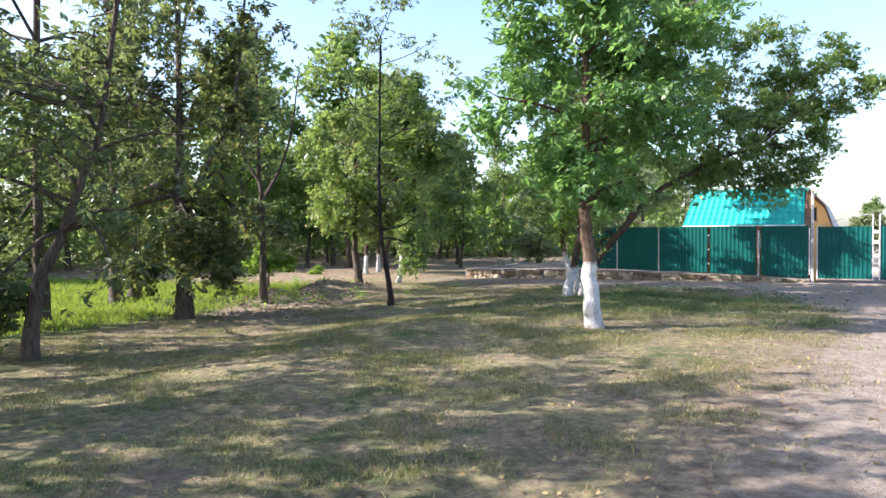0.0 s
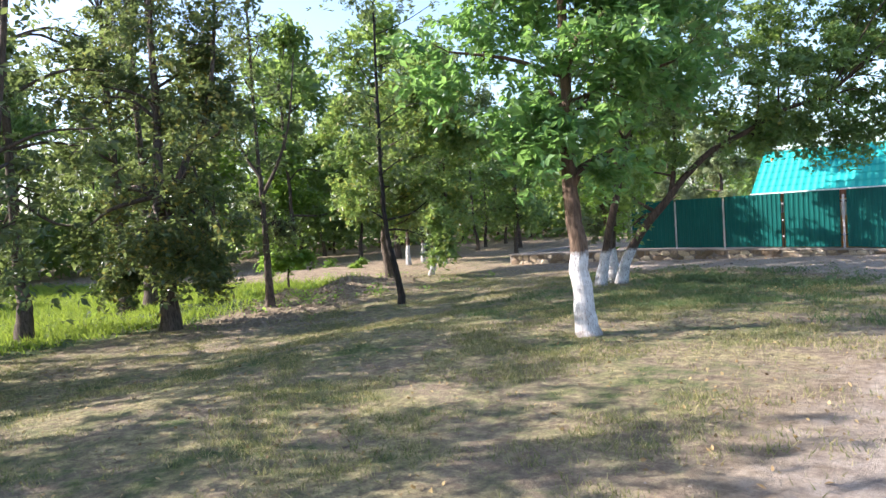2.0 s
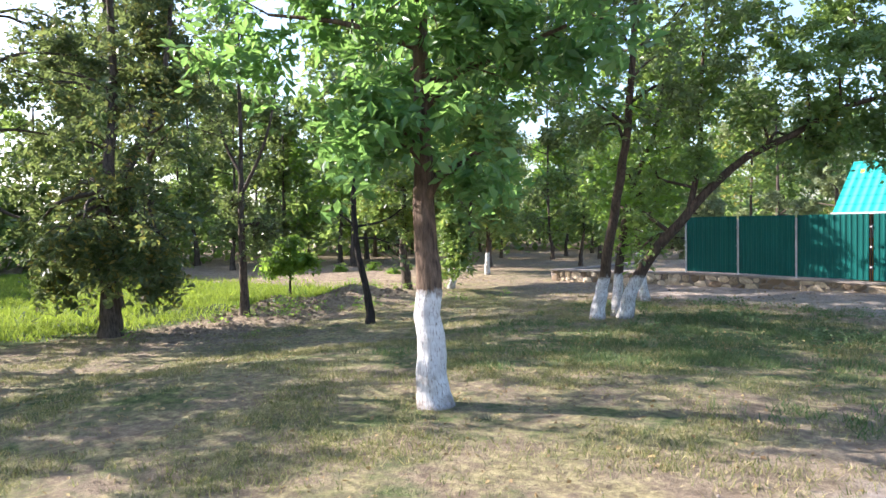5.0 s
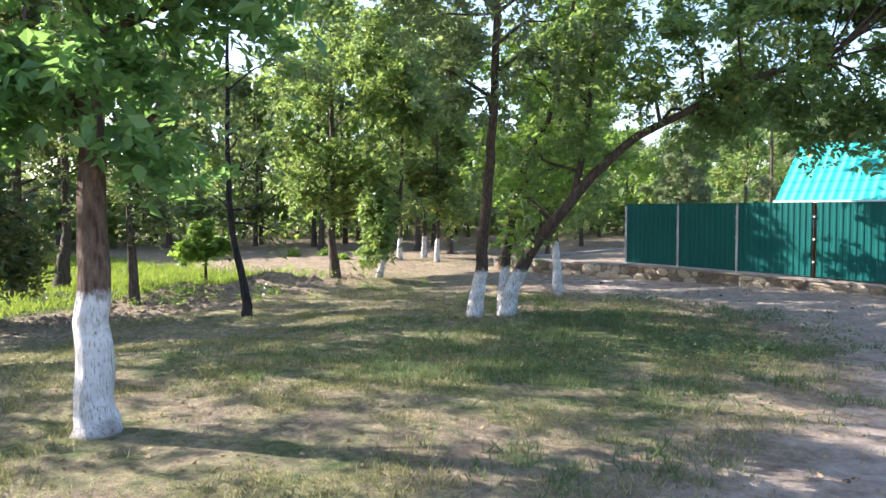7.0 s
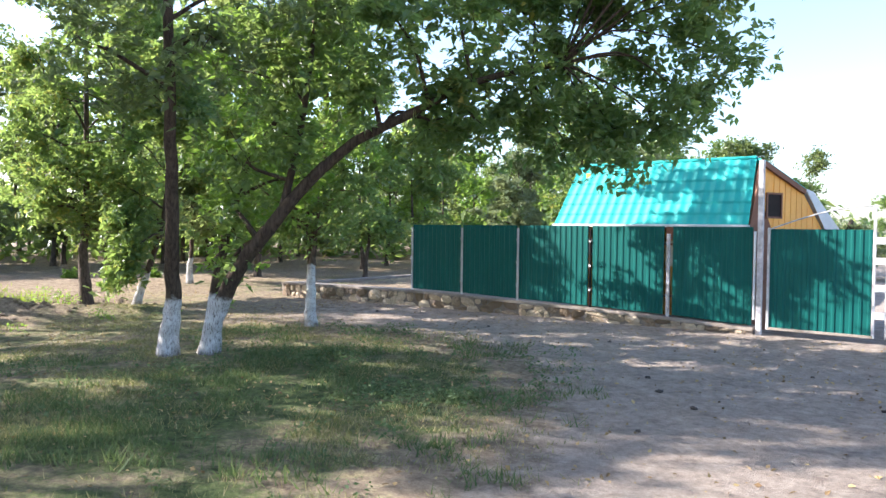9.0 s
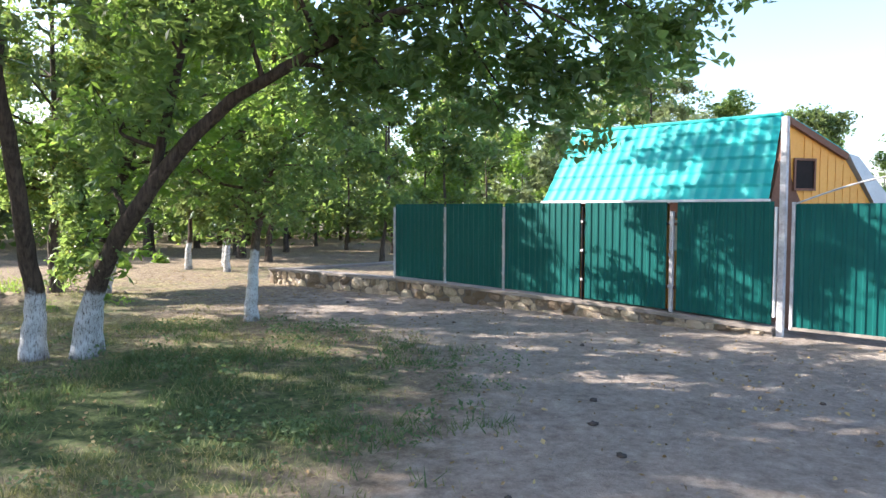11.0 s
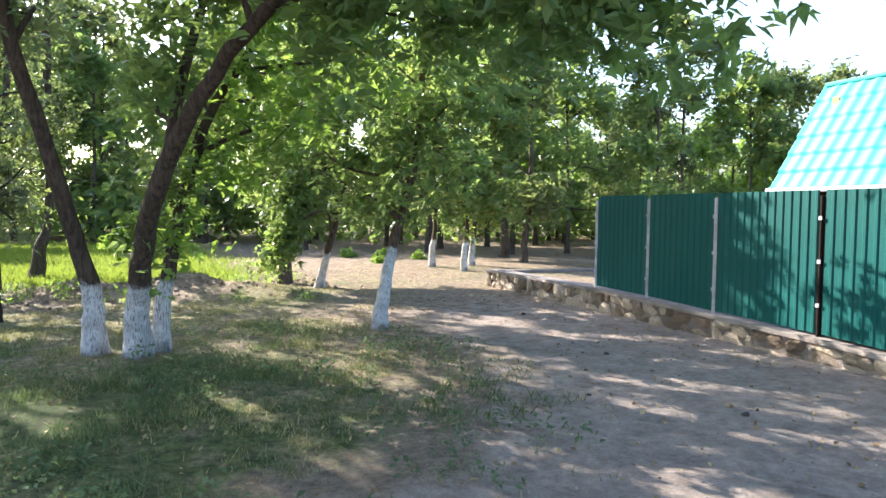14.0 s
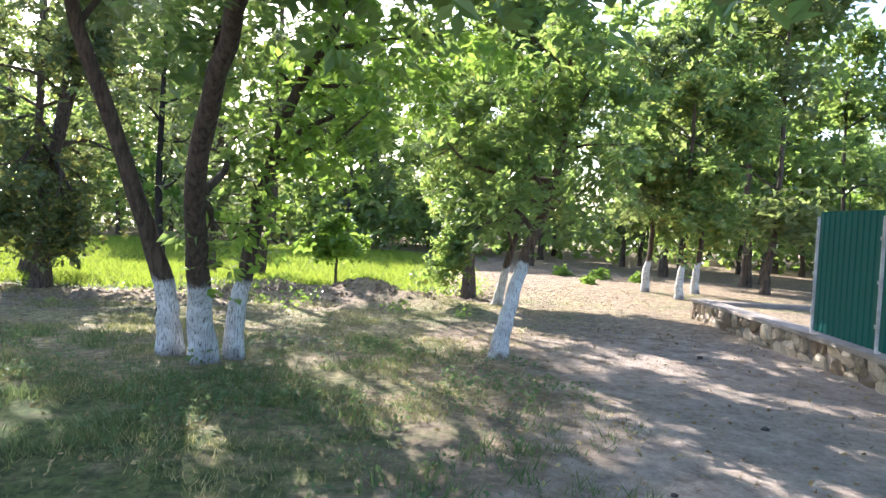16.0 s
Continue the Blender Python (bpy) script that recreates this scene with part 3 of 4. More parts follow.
# ---- trees ----
def tree(name, x, y, trunk, r0, crown, leaf, bark, leafmat, seed, label, sides=11, twig=0.35, group="", extra=(), cluster=32, spray=3, twigs_shown=0.38, fill=0.46):
    """A tree. trunk: points above the foot; crown: blobs (x, y, z, rx, ry, rz, leaves) relative to the foot; extra: more limbs (points, radius)."""
    rng = np.random.default_rng(seed)
    root = tagged(new(name), label, "tree", group)
    root.location = (x, y, g(x, y))
    tp = smooth_path([(0, 0, -0.15)] + [tuple(p) for p in trunk], 26)
    s = np.linspace(0, 1, 26)
    rad = r0 * (1 - 0.72 * s) * (1 + 0.55 * np.exp(-s * 26 * 0.55))
    tp[2:, :2] += rng.normal(0, r0 * 0.06, (24, 2))
    v, f = tube(tp, rad, sides, 0.05, rng)
    mesh_obj("trunk", v, f, bark, root, smooth=True)
    stems = [(tp, rad)]
    for pts, r in extra:
        lp = smooth_path(pts, 20)
        lr = r * (1 - 0.7 * np.linspace(0, 1, 20))
        v, f = tube(lp, lr, 8, 0.05, rng)
        mesh_obj("limb", v, f, bark, root, smooth=True)
        stems.append((lp, lr))
    allp, allr = np.concatenate([p for p, _ in stems]), np.concatenate([r for _, r in stems])
    twigs, spots = [], []
    for cx, cy, cz, rx, ry, rz, full in crown:
        count = int(full * fill)
        c = np.array([cx, cy, cz])
        low = allp[:, 2] > 0.25 * allp[:, 2].max()
        cost = np.linalg.norm(allp - c, axis=1) + 0.8 * np.maximum(0, allp[:, 2] - cz + 0.3) + 100 * ~low
        i = int(np.argmin(cost))
        start, r = allp[i], min(allr[i] * 0.55, 0.06)
        reach = np.linalg.norm(c - start)
        limb = [start]
        if reach > 0.3:
            m = (start + c) / 2 + rng.normal(0, 0.12 * reach, 3) + np.array([0, 0, 0.08 * reach])
            limb = smooth_path([start, m, c], 8)
            v, f = tube(limb, np.linspace(r, r * 0.4, 8), sides // 2)
            mesh_obj("limb", v, f, bark, root, smooth=True)
        n_tw = max(6, count // cluster)
        d = rng.normal(0, 1, (n_tw, 3))
        d /= np.linalg.norm(d, axis=1)[:, None]
        ends = c + d * np.array([rx, ry, rz]) * (rng.uniform(0.12, 1.0, (n_tw, 1)) ** 0.5) * rng.uniform(0.75, 1.2, (n_tw, 1))
        for e in ends:
            o = limb[rng.integers(len(limb) // 2, len(limb))] if len(limb) > 1 else start
            if rng.random() < twigs_shown:
                mid = (o + e) / 2 + rng.normal(0, 0.1, 3)
                twigs.append(tube([o, mid, e], [r * 0.30, r * 0.18, 0.004], 3))
            per = max(3, int(count / n_tw * rng.uniform(0.4, 1.6)))
            u = rng.uniform(0.45, 1.2, (per, 1))
            long = np.linalg.norm(e - o)
            lo = max(0.0, 1 - 0.75 / max(long, 0.1))
            along = o + (e - o) * (lo + (1 - lo) * u)
            along[:, 2] -= 0.20 * u[:, 0] ** 2
            spots.append(along + rng.normal(0, 1, (per, 3)) * twig * 0.40 * np.array([1, 1, 0.75]))
    if twigs:
        v, f = joined(twigs)
        mesh_obj("twig_work", v, f, bark, root)["kind"] = "stuff"
    v, f = leaves(np.concatenate(spots), leaf, rng, spray=spray)
    mesh_obj("crown", v, f, leafmat, root)
    return root


def crown_blobs(rng, z0, z1, width, count, n, lean=(0, 0)):
    """Blobs that fill an egg-shaped crown unevenly."""
    out = []
    for _ in range(n):
        u = rng.random()
        z = z0 + (z1 - z0) * u
        w = width * (0.35 + 0.65 * math.sin(math.pi * min(1, 0.18 + 0.8 * u)))
        a, r = rng.uniform(0, 6.28), w * math.sqrt(rng.random()) * 0.8
        s = rng.uniform(0.45, 0.85) * width * 0.5
        out.append((r * math.cos(a) + lean[0] * u, r * math.sin(a) + lean[1] * u, z, s, s, s * 0.95, int(count / n)))
    return out


R = np.random.default_rng(11)


def blobs(count, *rows):
    """Round blobs (x, y, z, size), leaves shared by volume."""
    tot = sum(r[3] ** 2 for r in rows)
    return [(x, y, z, r, r, r * 0.72, int(count * r * r / tot)) for x, y, z, r in rows]


# the whitewashed tree beside the track
tree("maple_tree", 1.553, -13.44, [(-.04, .01, .3), (-.12, .04, 1.2), (-.20, .09, 2.2), (-.15, .05, 3.2), (-.2, .1, 6.2)], 0.155,
     blobs(17000, (.35, .35, 2.3, .45), (-.5, -.2, 2.45, .5), (.0, .5, 2.15, .35), (-.2, -.5, 2.7, .7), (.4, .3, 3.0, .7), (-.9, .3, 3.1, .8), (.5, -.5, 3.5, .8), (1.0, .7, 3.3, .7), (-1.3, -.8, 3.6, .8), (.7, .5, 4.3, 1.0), (-.4, .3, 4.6, 1.1), (-1.4, .3, 4.6, 1.0), (.2, -.9, 4.7, 1.0), (1.4, .2, 4.9, 1.0), (0, 0, 5.7, 1.3), (-1.2, -1.0, 5.6, 1.1), (1.0, 1.0, 5.8, 1.1), (0, .2, 6.8, 1.2)),
     0.135, M_BARK_LIME, M_LEAF_FRESH, 21, "maple with a whitewashed trunk and dense green crown", 14, 0.30)
# three stems from one foot
tree("ash_tree", -0.926, -7.044, [(.06, -.01, .3), (.16, -.03, .7), (.32, -.13, 1.2), (.66, -.35, 2.2), (.98, -.58, 3.2), (1.2, -.72, 4.6), (1.2, -.7, 6.8)], 0.125,
     blobs(6800, (.4, -.5, 3.3, .7), (1.8, -.6, 3.7, .9), (.8, -1.3, 3.6, .9), (1.3, .2, 4.4, 1.1), (.1, -.7, 4.6, 1.2), (2.3, -1.2, 4.8, 1.2), (1.0, -2.0, 4.8, 1.1), (1.2, -.7, 5.8, 1.4), (-.6, .2, 5.6, 1.3), (2.4, .2, 6.0, 1.3), (1.1, -.6, 7.2, 1.4)),
     0.12, M_BARK_LIME_LOW, M_LEAF_OLIVE, 22, "ash stem with whitewashed foot leaning out over the grass", twig=0.36, cluster=50)
tree("ash_tree", -0.654, -6.634, [(.10, .01, .3), (.26, .03, .7), (.58, .10, 1.2), (1.0, .25, 1.7), (1.36, .47, 2.2), (1.82, .78, 2.7), (2.55, 1.2, 3.12), (3.1, 1.7, 3.5), (3.9, 2.4, 3.75)], 0.125,
     blobs(29500, (6.2, 3.0, 5.5, .8), (5.6, 3.3, 5.0, .8), (5.2, 3.6, 5.8, .9), (5.9, 3.5, 6.2, .9), (5.0, 2.8, 6.6, .9), (4.9, 3.4, 5.0, .7), (.30, .15, 1.25, .26), (.25, .25, 1.9, .40), (.5, .3, 2.6, .5), (1.1, .4, 2.9, .5), (.9, .5, 3.5, .8), (2.0, .9, 3.6, .8), (2.7, 1.7, 3.5, .8), (3.3, 2.2, 3.7, .9), (4.1, 2.8, 3.3, .8), (4.4, 3.4, 2.75, .4), (3.7, 2.9, 2.8, .4), (4.9, 3.6, 3.5, .75), (5.5, 3.9, 3.9, .7), (5.2, 3.3, 4.5, .9), (3.2, 2.4, 4.7, 1.2), (4.4, 2.6, 4.8, 1.1), (1.9, 1.3, 4.8, 1.2), (.7, 1.0, 4.5, 1.0), (2.9, 3.1, 3.3, .7), (2.1, 2.3, 3.1, .6), (2.9, 2.2, 5.8, 1.2), (4.4, 3.2, 5.5, 1.0), (1.2, .8, 6.0, 1.2), (2.4, 1.6, 7.0, 1.2), (3.9, 2.4, 6.6, 1.0), (3.6, .9, 4.2, .8), (2.9, .4, 4.0, .7), (3.5, 2.4, 3.15, .5), (4.3, 2.9, 3.0, .5), (4.8, 3.3, 3.1, .5), (3.9, 2.3, 4.1, .7), (4.6, 3.4, 3.9, .7), (2.6, 1.5, 3.0, .4), (3.1, 1.7, 3.0, .4)),
     0.125, M_BARK_LIME_LOW, M_LEAF, 23, "ash with whitewashed foot and a limb arching over the track", extra=((((1.1, .3, 1.8), (1.2, .5, 2.8), (1.1, .8, 4.0), (1.2, .9, 5.8)), .06), ), twig=0.34, cluster=62)
tree("ash_tree", -0.908, -6.429, [(.02, .02, .4), (.0, .12, 1.0), (.05, .28, 1.8), (.12, .55, 2.6), (.25, 1.0, 3.4), (.4, 1.4, 5.2)], 0.10,
     blobs(6500, (.15, .1, 1.15, .36), (.2, .25, 1.6, .42), (.1, .4, 2.2, .5), (-.5, .7, 2.2, .6), (.4, 1.3, 2.4, .6), (-.3, .2, 2.9, .7), (.3, 1.0, 3.2, .8), (-.9, 1.2, 3.0, .8), (.2, 2.0, 3.2, .8), (-.5, .6, 4.0, .9), (.4, 1.6, 4.2, .9), (-.6, 2.0, 4.3, 1.0), (.2, 1.2, 5.3, 1.1)),
     0.125, M_BARK_LIME_LOW, M_LEAF_LIGHT, 24, "slender ash stem with whitewashed foot", twig=0.32, cluster=50, fill=0.32)
# small whitewashed tree at the track's edge
tree("young_maple", -1.778, -3.821, [(-.11, .07, .3), (-.21, .16, .7), (-.38, .32, 1.2), (-.50, .50, 1.7), (-.48, .64, 2.4), (-.4, .7, 3.8), (-.4, .6, 5.2)], 0.095,
     blobs(15500, (-.3, -.1, 1.75, .45), (-.7, .0, 1.9, .6), (-.1, .5, 1.8, .45), (-.4, 1.0, 1.95, .55), (.3, .2, 2.2, .6), (-1.1, .2, 2.2, .7), (-.2, 1.3, 2.4, .7), (-.6, -.7, 2.4, .7), (-.4, .5, 2.8, .9), (.4, .8, 2.9, .8), (-1.0, -.1, 3.1, .8), (-.6, 1.0, 3.2, .6), (-.2, .1, 3.6, .9), (-.6, .9, 3.9, .9), (-.4, .5, 4.5, .9), (.3, .2, 5.0, .9), (-.2, .9, 5.3, 1.0), (-.3, .6, 6.1, 1.0), (.6, 1.0, 4.5, .8), (1.0, .5, 5.4, .9), (1.2, 1.2, 5.0, .7), (.5, .7, 6.0, .8)),
     0.115, M_BARK_LIME, M_LEAF, 25, "young leaning maple with a whitewashed trunk", twig=0.32, cluster=50, fill=0.28)
tree("dark_tree", -4.975, -8.887, [(-.03, -.02, .3), (-.08, -.1, .9), (-.16, -.2, 1.6), (-.2, -.22, 2.6), (-.21, -.2, 4.0), (-.2, -.1, 6.8)], 0.085,
     blobs(5500, (.5, .4, 1.5, .4), (-.6, -.3, 2.2, .6), (.5, .5, 2.3, .6), (-.2, .3, 2.9, .8), (.6, -.5, 3.2, .8), (-.9, .4, 3.5, .8), (0, 0, 4.2, 1.0), (.9, .6, 4.4, .9), (-.9, -.7, 4.8, 1.0), (.2, .2, 5.5, 1.2), (-.3, 0, 6.6, 1.2), (.9, .8, 6.8, 1.1), (-1.0, -.6, 7.4, 1.1), (0, .2, 8.0, 1.1)), 0.12, M_BARK_BLACK, M_LEAF_OLIVE, 26, "thin tree with a dark burnt-looking trunk", 10, 0.3, fill=0.17)
tree("elm_tree", -8.115, -12.76, [(-.02, .02, .7), (-.06, .0, 1.7), (-.2, .1, 2.7), (-.35, .25, 3.8), (-.5, .4, 5), (-.5, .4, 10.5)], 0.19,
     [(.5, .8, 1.3, .5, .5, .5, 900), (-.6, -.7, 1.2, .5, .5, .5, 900), (.9, -.3, 1.6, .5, .5, .6, 1000), (.5, 1.0, 4.8, .9, .9, .9, 1500), (.2, .8, 6.0, .9, .9, .9, 1500)] + crown_blobs(R, 1.4, 12.0, 2.7, 10000, 36), 0.14, M_BARK_WORN, M_LEAF_SHADED, 27, "tall elm with a grey trunk and hanging leaves", extra=((((-.1, .05, 2.2), (.3, .5, 3.6), (.7, .9, 5.0), (.9, 1.1, 7.4)), .10), ), fill=0.52)
tree("elm_tree", -8.5, -9.7, [(.0, .0, .8), (.05, -.05, 1.8), (-.05, .02, 2.8), (-.3, .2, 4.2), (-.3, .2, 7.4)], 0.105,
     [(.3, .4, 1.9, .5, .5, .5, 800), (-.3, .1, 2.6, .6, .6, .5, 700)] + crown_blobs(R, 3.4, 7.6, 1.7, 3000, 14), 0.10, M_BARK_WORN, M_LEAF_OLIVE, 28, "slender elm with nearly bare upper twigs", extra=((((-.05, .02, 2.7), (.35, .30, 3.6), (.60, .50, 4.6), (.7, .7, 6.2)), .05), (((-.1, .06, 3.2), (-.6, -.1, 4.1), (-.8, -.3, 5.6)), .045)), cluster=5, twigs_shown=0.9, fill=0.45)
tree("elm_tree", -12.615, -10.995, [(-.1, 0, .8), (-.2, .1, 2.0), (-.3, .1, 8)], 0.2,
     crown_blobs(R, 2.4, 11, 2.8, 9500, 26), 0.165, M_BARK_WORN, M_LEAF_SHADED, 29, "elm in a pair at the lawn's edge", fill=0.25)
tree("elm_tree", -13.3, -9.9, [(-.05, .1, .8), (-.3, .3, 2.0), (-.4, .3, 8)], 0.2,
     crown_blobs(R, 4.2, 10, 2.5, 7000, 22), 0.165, M_BARK_WORN, M_LEAF_SHADED, 30, "elm in a pair at the lawn's edge", fill=0.22)
tree("elm_tree", -5.6, -18.0, [(.03, .05, .6), (.09, .13, 1.2), (.24, .38, 1.8), (.40, .63, 2.7), (.56, .88, 3.7), (.8, 1.2, 7)], 0.12,
     [(-.5, -.2, .8, .5, .5, .4, 900), (.2, -.6, 1.2, .5, .5, .4, 800)] + crown_blobs(R, 1.5, 6.0, 2.4, 5200, 26, (.5, .8)), 0.14, M_BARK_WORN, M_LEAF_SHADED, 31, "leaning elm with a greyed foot and low leaves", fill=0.27)
tree("maple_tree", -8.019, -3.599, [(.08, .09, .3), (.24, .15, .7), (.35, .3, 1.3), (.4, .5, 2.2), (.4, .6, 4.5)], 0.10,
     [(1.2, -1.0, 1.1, .4, .4, .45, 900), (.9, -.7, 1.9, .6, .6, .6, 1200)] + crown_blobs(R, 1.9, 7.2, 2.2, 8000, 20) + blobs(7000, (.6, .6, 4.0, 1.0), (.9, .4, 4.9, 1.0), (.2, 1.0, 4.6, 1.0), (-.6, .8, 5.2, 1.0), (1.4, .6, 4.4, .8), (.4, .5, 5.8, 1.0)), 0.14, M_BARK_LIME_LOW, M_LEAF, 32, "leaning maple beside the spoil heaps", fill=0.48)
tree("maple_tree", -9.177, -4.143, [(-.05, 0, .5), (-.15, .0, 1.2), (-.2, .1, 2.2), (-.2, .1, 6)], 0.16,
     crown_blobs(R, 1.9, 7.6, 2.5, 12000, 24), 0.14, M_BARK_WORN, M_LEAF, 33, "maple beside the spoil heaps", fill=0.5)
tree("sapling", -10.481, -7.215, [(0, 0, .4), (.02, .02, .8), (.02, .02, 1.5)], 0.045,
     blobs(2600, (0, 0, 1.0, .4), (.4, .3, 1.15, .36), (-.4, -.4, 1.1, .36), (.2, -.5, 1.2, .32), (-.2, .5, 1.2, .32), (.1, -.2, 1.5, .32), (0, .1, 1.75, .28)), 0.15, M_BARK_WORN, M_LEAF_LIGHT, 34, "bright green sapling on the bank", 8, 0.16, cluster=10)
for k, (x, y) in enumerate(((-11.78, .22), (-10.34, .63), (-12.0, 1.5))):
    tree("maple_tree", x, y, [(0, 0, .5), (-.05, .1, 1.4), (-.1, .1, 5.0)], 0.11, crown_blobs(R, 1.6, 7.0, 2.1, 7000, 18), 0.16, M_BARK_LIME_LOW, M_LEAF if k else M_LEAF_OLIVE, 40 + k, "maple with a whitewashed foot by the path")
tree("elm_tree", -10.5, -14.6, [(-.1, .1, .8), (-.2, .1, 2.0), (-.2, .2, 11)], 0.19,
     crown_blobs(R, 1.8, 13.0, 2.9, 11500, 34), 0.15, M_BARK_WORN, M_LEAF_SHADED, 78, "tall elm at the near edge of the lawn", fill=0.6)
# this one is added to shade the grass; its trunk stands out of view
tree("elm_tree", -9.2, -17.4, [(-.1, .1, .8), (.2, .1, 2.0), (.2, .2, 10)], 0.19,
     crown_blobs(R, 2.4, 12.0, 2.7, 7600, 32), 0.15, M_BARK_WORN, M_LEAF_SHADED, 79, "tall elm at the near edge of the lawn", fill=0.22)
# trees added mostly out of view on the sunny side, to shade the grass and track: place, height, density of the crown
SHADE_TREES = ((-9.5, -22.0, 8.0, .28), (-3.2, -26.0, 9.0, .40), (-12.5, -17.5, 12.0, .30), (-8.5, -29.0, 10.0, .40), (-15.5, -24.0, 9.0, .30), (-3.0, -34.0, 9.0, .40),
       (-6.0, -22.8, 6.5, .30), (-11.5, -26.2, 8.5, .26), (-13.2, -21.0, 8.5, .34), (-7.0, -32.5, 9.0, .40), (-6.3, -25.3, 7.0, .28), (-3.6, -23.6, 5.5, .22))
for k, (x, y, h, full) in enumerate(SHADE_TREES):
    tree("elm_tree", x, y, [(.1, 0, .8), (.15, .1, 2.0), (.1, .2, h * .8)], 0.16, crown_blobs(R, 2.0, h, 2.7, int(430 * h), 24), 0.18, M_BARK_WORN, M_LEAF, 80 + k, "elm added on the sunny side for the shade it casts", fill=full)
# willows behind the fence
for k, (x, y, h, w) in enumerate(((-8.0, 20.0, 10.5, 3.3), (-4.2, 16.5, 5.6, 2.2), (-9.6, 15.0, 5.4, 2.4), (2.4, 22.0, 2.3, 1.5), (4.6, 24.5, 2.1, 1.5), (7.0, 19.0, 2.6, 1.5))):
    tree("willow_tree", x, y, [(0, 0, 1), (.2, .1, 2.5), (.1, .2, h * .7)], 0.16, crown_blobs(R, 0.9, h, w, 8000, 18), 0.19, M_BARK_WORN, M_LEAF_GREY, 50 + k, "grey-green willow behind the fence")

# the grove beyond: a few kinds, repeated
kinds = []
for k in range(6):
    lm = (M_LEAF, M_LEAF_OLIVE, M_LEAF, M_LEAF_LIGHT, M_LEAF_OLIVE, M_LEAF)[k]
    hh = (7.4, 8.2, 6.6, 6.0, 9.4, 7.6)[k]
    kinds.append(tree("grove_tree", -20 - 3 * k, 40, [(0, 0, .6), (.1, .1, 1.8), (.0, .2, hh * .75)], 0.12, crown_blobs(R, 1.1, hh, 2.4, 3600, 15), 0.27, M_BARK_WORN, lm, 60 + k, "leafy tree of the grove", 8, 0.4, "trees of the grove", cluster=14, spray=1, twigs_shown=0.2, fill=1.0))
spots = [(-16.5, 25.7), (-12.9, 3.6), (-14.2, 13.6), (-17.5, 15.3), (-16, 12.0), (-15.3, 4.0), (-19.5, 6.2), (-27, 2.9), (-26.6, 10.8), (-33, 15.5), (-38.8, 14), (-21.2, 3.2), (-10.5, 6.5)]
rr = np.random.default_rng(5)
for yy in np.arange(-44, 60, 4.8):
    for xx in np.arange(-58, 14, 4.8):
        x, y = xx + rr.uniform(-1.6, 1.6), yy + rr.uniform(-1.6, 1.6)
        if x > -22 and y < 4.5 or x > -8 and y < 19 or (x > -29 and y < -4) or x > -4 or y < -6 and x > -30:
            continue
        if abs(y - 0.12 * -x + 1.5) < 1.8 or (x < -42 or y > 42) and rr.random() < 0.35:
            continue
        if x > -17 and 5 < y < 32 and rr.random() < 0.6:
            continue
        spots.append((x, y))
far_row = [(-3, 46), (1, 50), (5, 47), (9, 50), (14, 48), (19, 52), (25, 50), (31, 53)]
spots += far_row
for k, (x, y) in enumerate(spots):
    sc = rr.uniform(0.9, 1.3) * (1.4 if y < -4 else 0.55 if x > -4 else 1.2 if x < -15 and y < 8 else 0.95)
    copy_thing(kinds[k % 6], Matrix.Translation((x, y, g(x, y))) @ Matrix.Rotation(rr.uniform(0, 6.28), 4, "Z") @ Matrix.Scale(sc, 4))


for k, (x, y, w) in enumerate(((-15.5, -.3, .42), (-16.2, -1.3, .36), (-14.7, .7, .34), (-13.6, -.9, .26))):
    tree("shrub", x, y, [(0, 0, .1), (.02, 0, .2), (.02, .02, w)], 0.02, blobs(420, (0, 0, w * .7, w), (w * .5, 0, w * .5, w * .7), (-w * .4, w * .4, w * .5, w * .7)), 0.12, M_BARK_WORN, M_LEAF_LIGHT, 120 + k, "low round green shrub beside the path", 6, 0.15, cluster=10)
# undergrowth closing the grove
ur = np.random.default_rng(91)
us = []
for k in range(520):
    a = ur.uniform(-0.62, 1.85)
    d = ur.uniform(40, 66) if k % 3 else ur.uniform(33, 44)
    x, y = 2 - d * math.cos(a), -4 + d * math.sin(a)
    if x > 0 or (x > -31 and y < -4):
        continue
    n = 70
    c = ur.normal(0, 1, (n, 3)) * np.array([1.6, 1.6, 0.7]) + np.array([x, y, 1.3 + ur.uniform(-0.3, 0.9)])
    c[:, 2] = np.abs(c[:, 2]) + g(x, y)
    us.append(leaves(c, 0.62, ur))
v, f = joined(us)
tagged(mesh_obj("undergrowth", v, f, M_LEAF), "dense undergrowth along the far edge of the grove", "bushes", kind="stuff")


# ---- low growth and litter ----
def scatter(rng, n, x0, x1, y0, y1, keep):
    x, y = rng.uniform(x0, x1, n), rng.uniform(y0, y1, n)
    p = keep(x, y)
    ok = rng.random(n) < p
    return x[ok], y[ok]


def patchy(x, y, s=0.9, o=0.0):
    """A slow uneven field between 0 and 1."""
    return 0.5 + 0.25 * np.sin(x * s + 1.3 * np.sin(y * s * 0.8 + o)) + 0.25 * np.sin(y * s * 1.25 + 1.7 * np.sin(x * s * 0.65 + 2 * o))


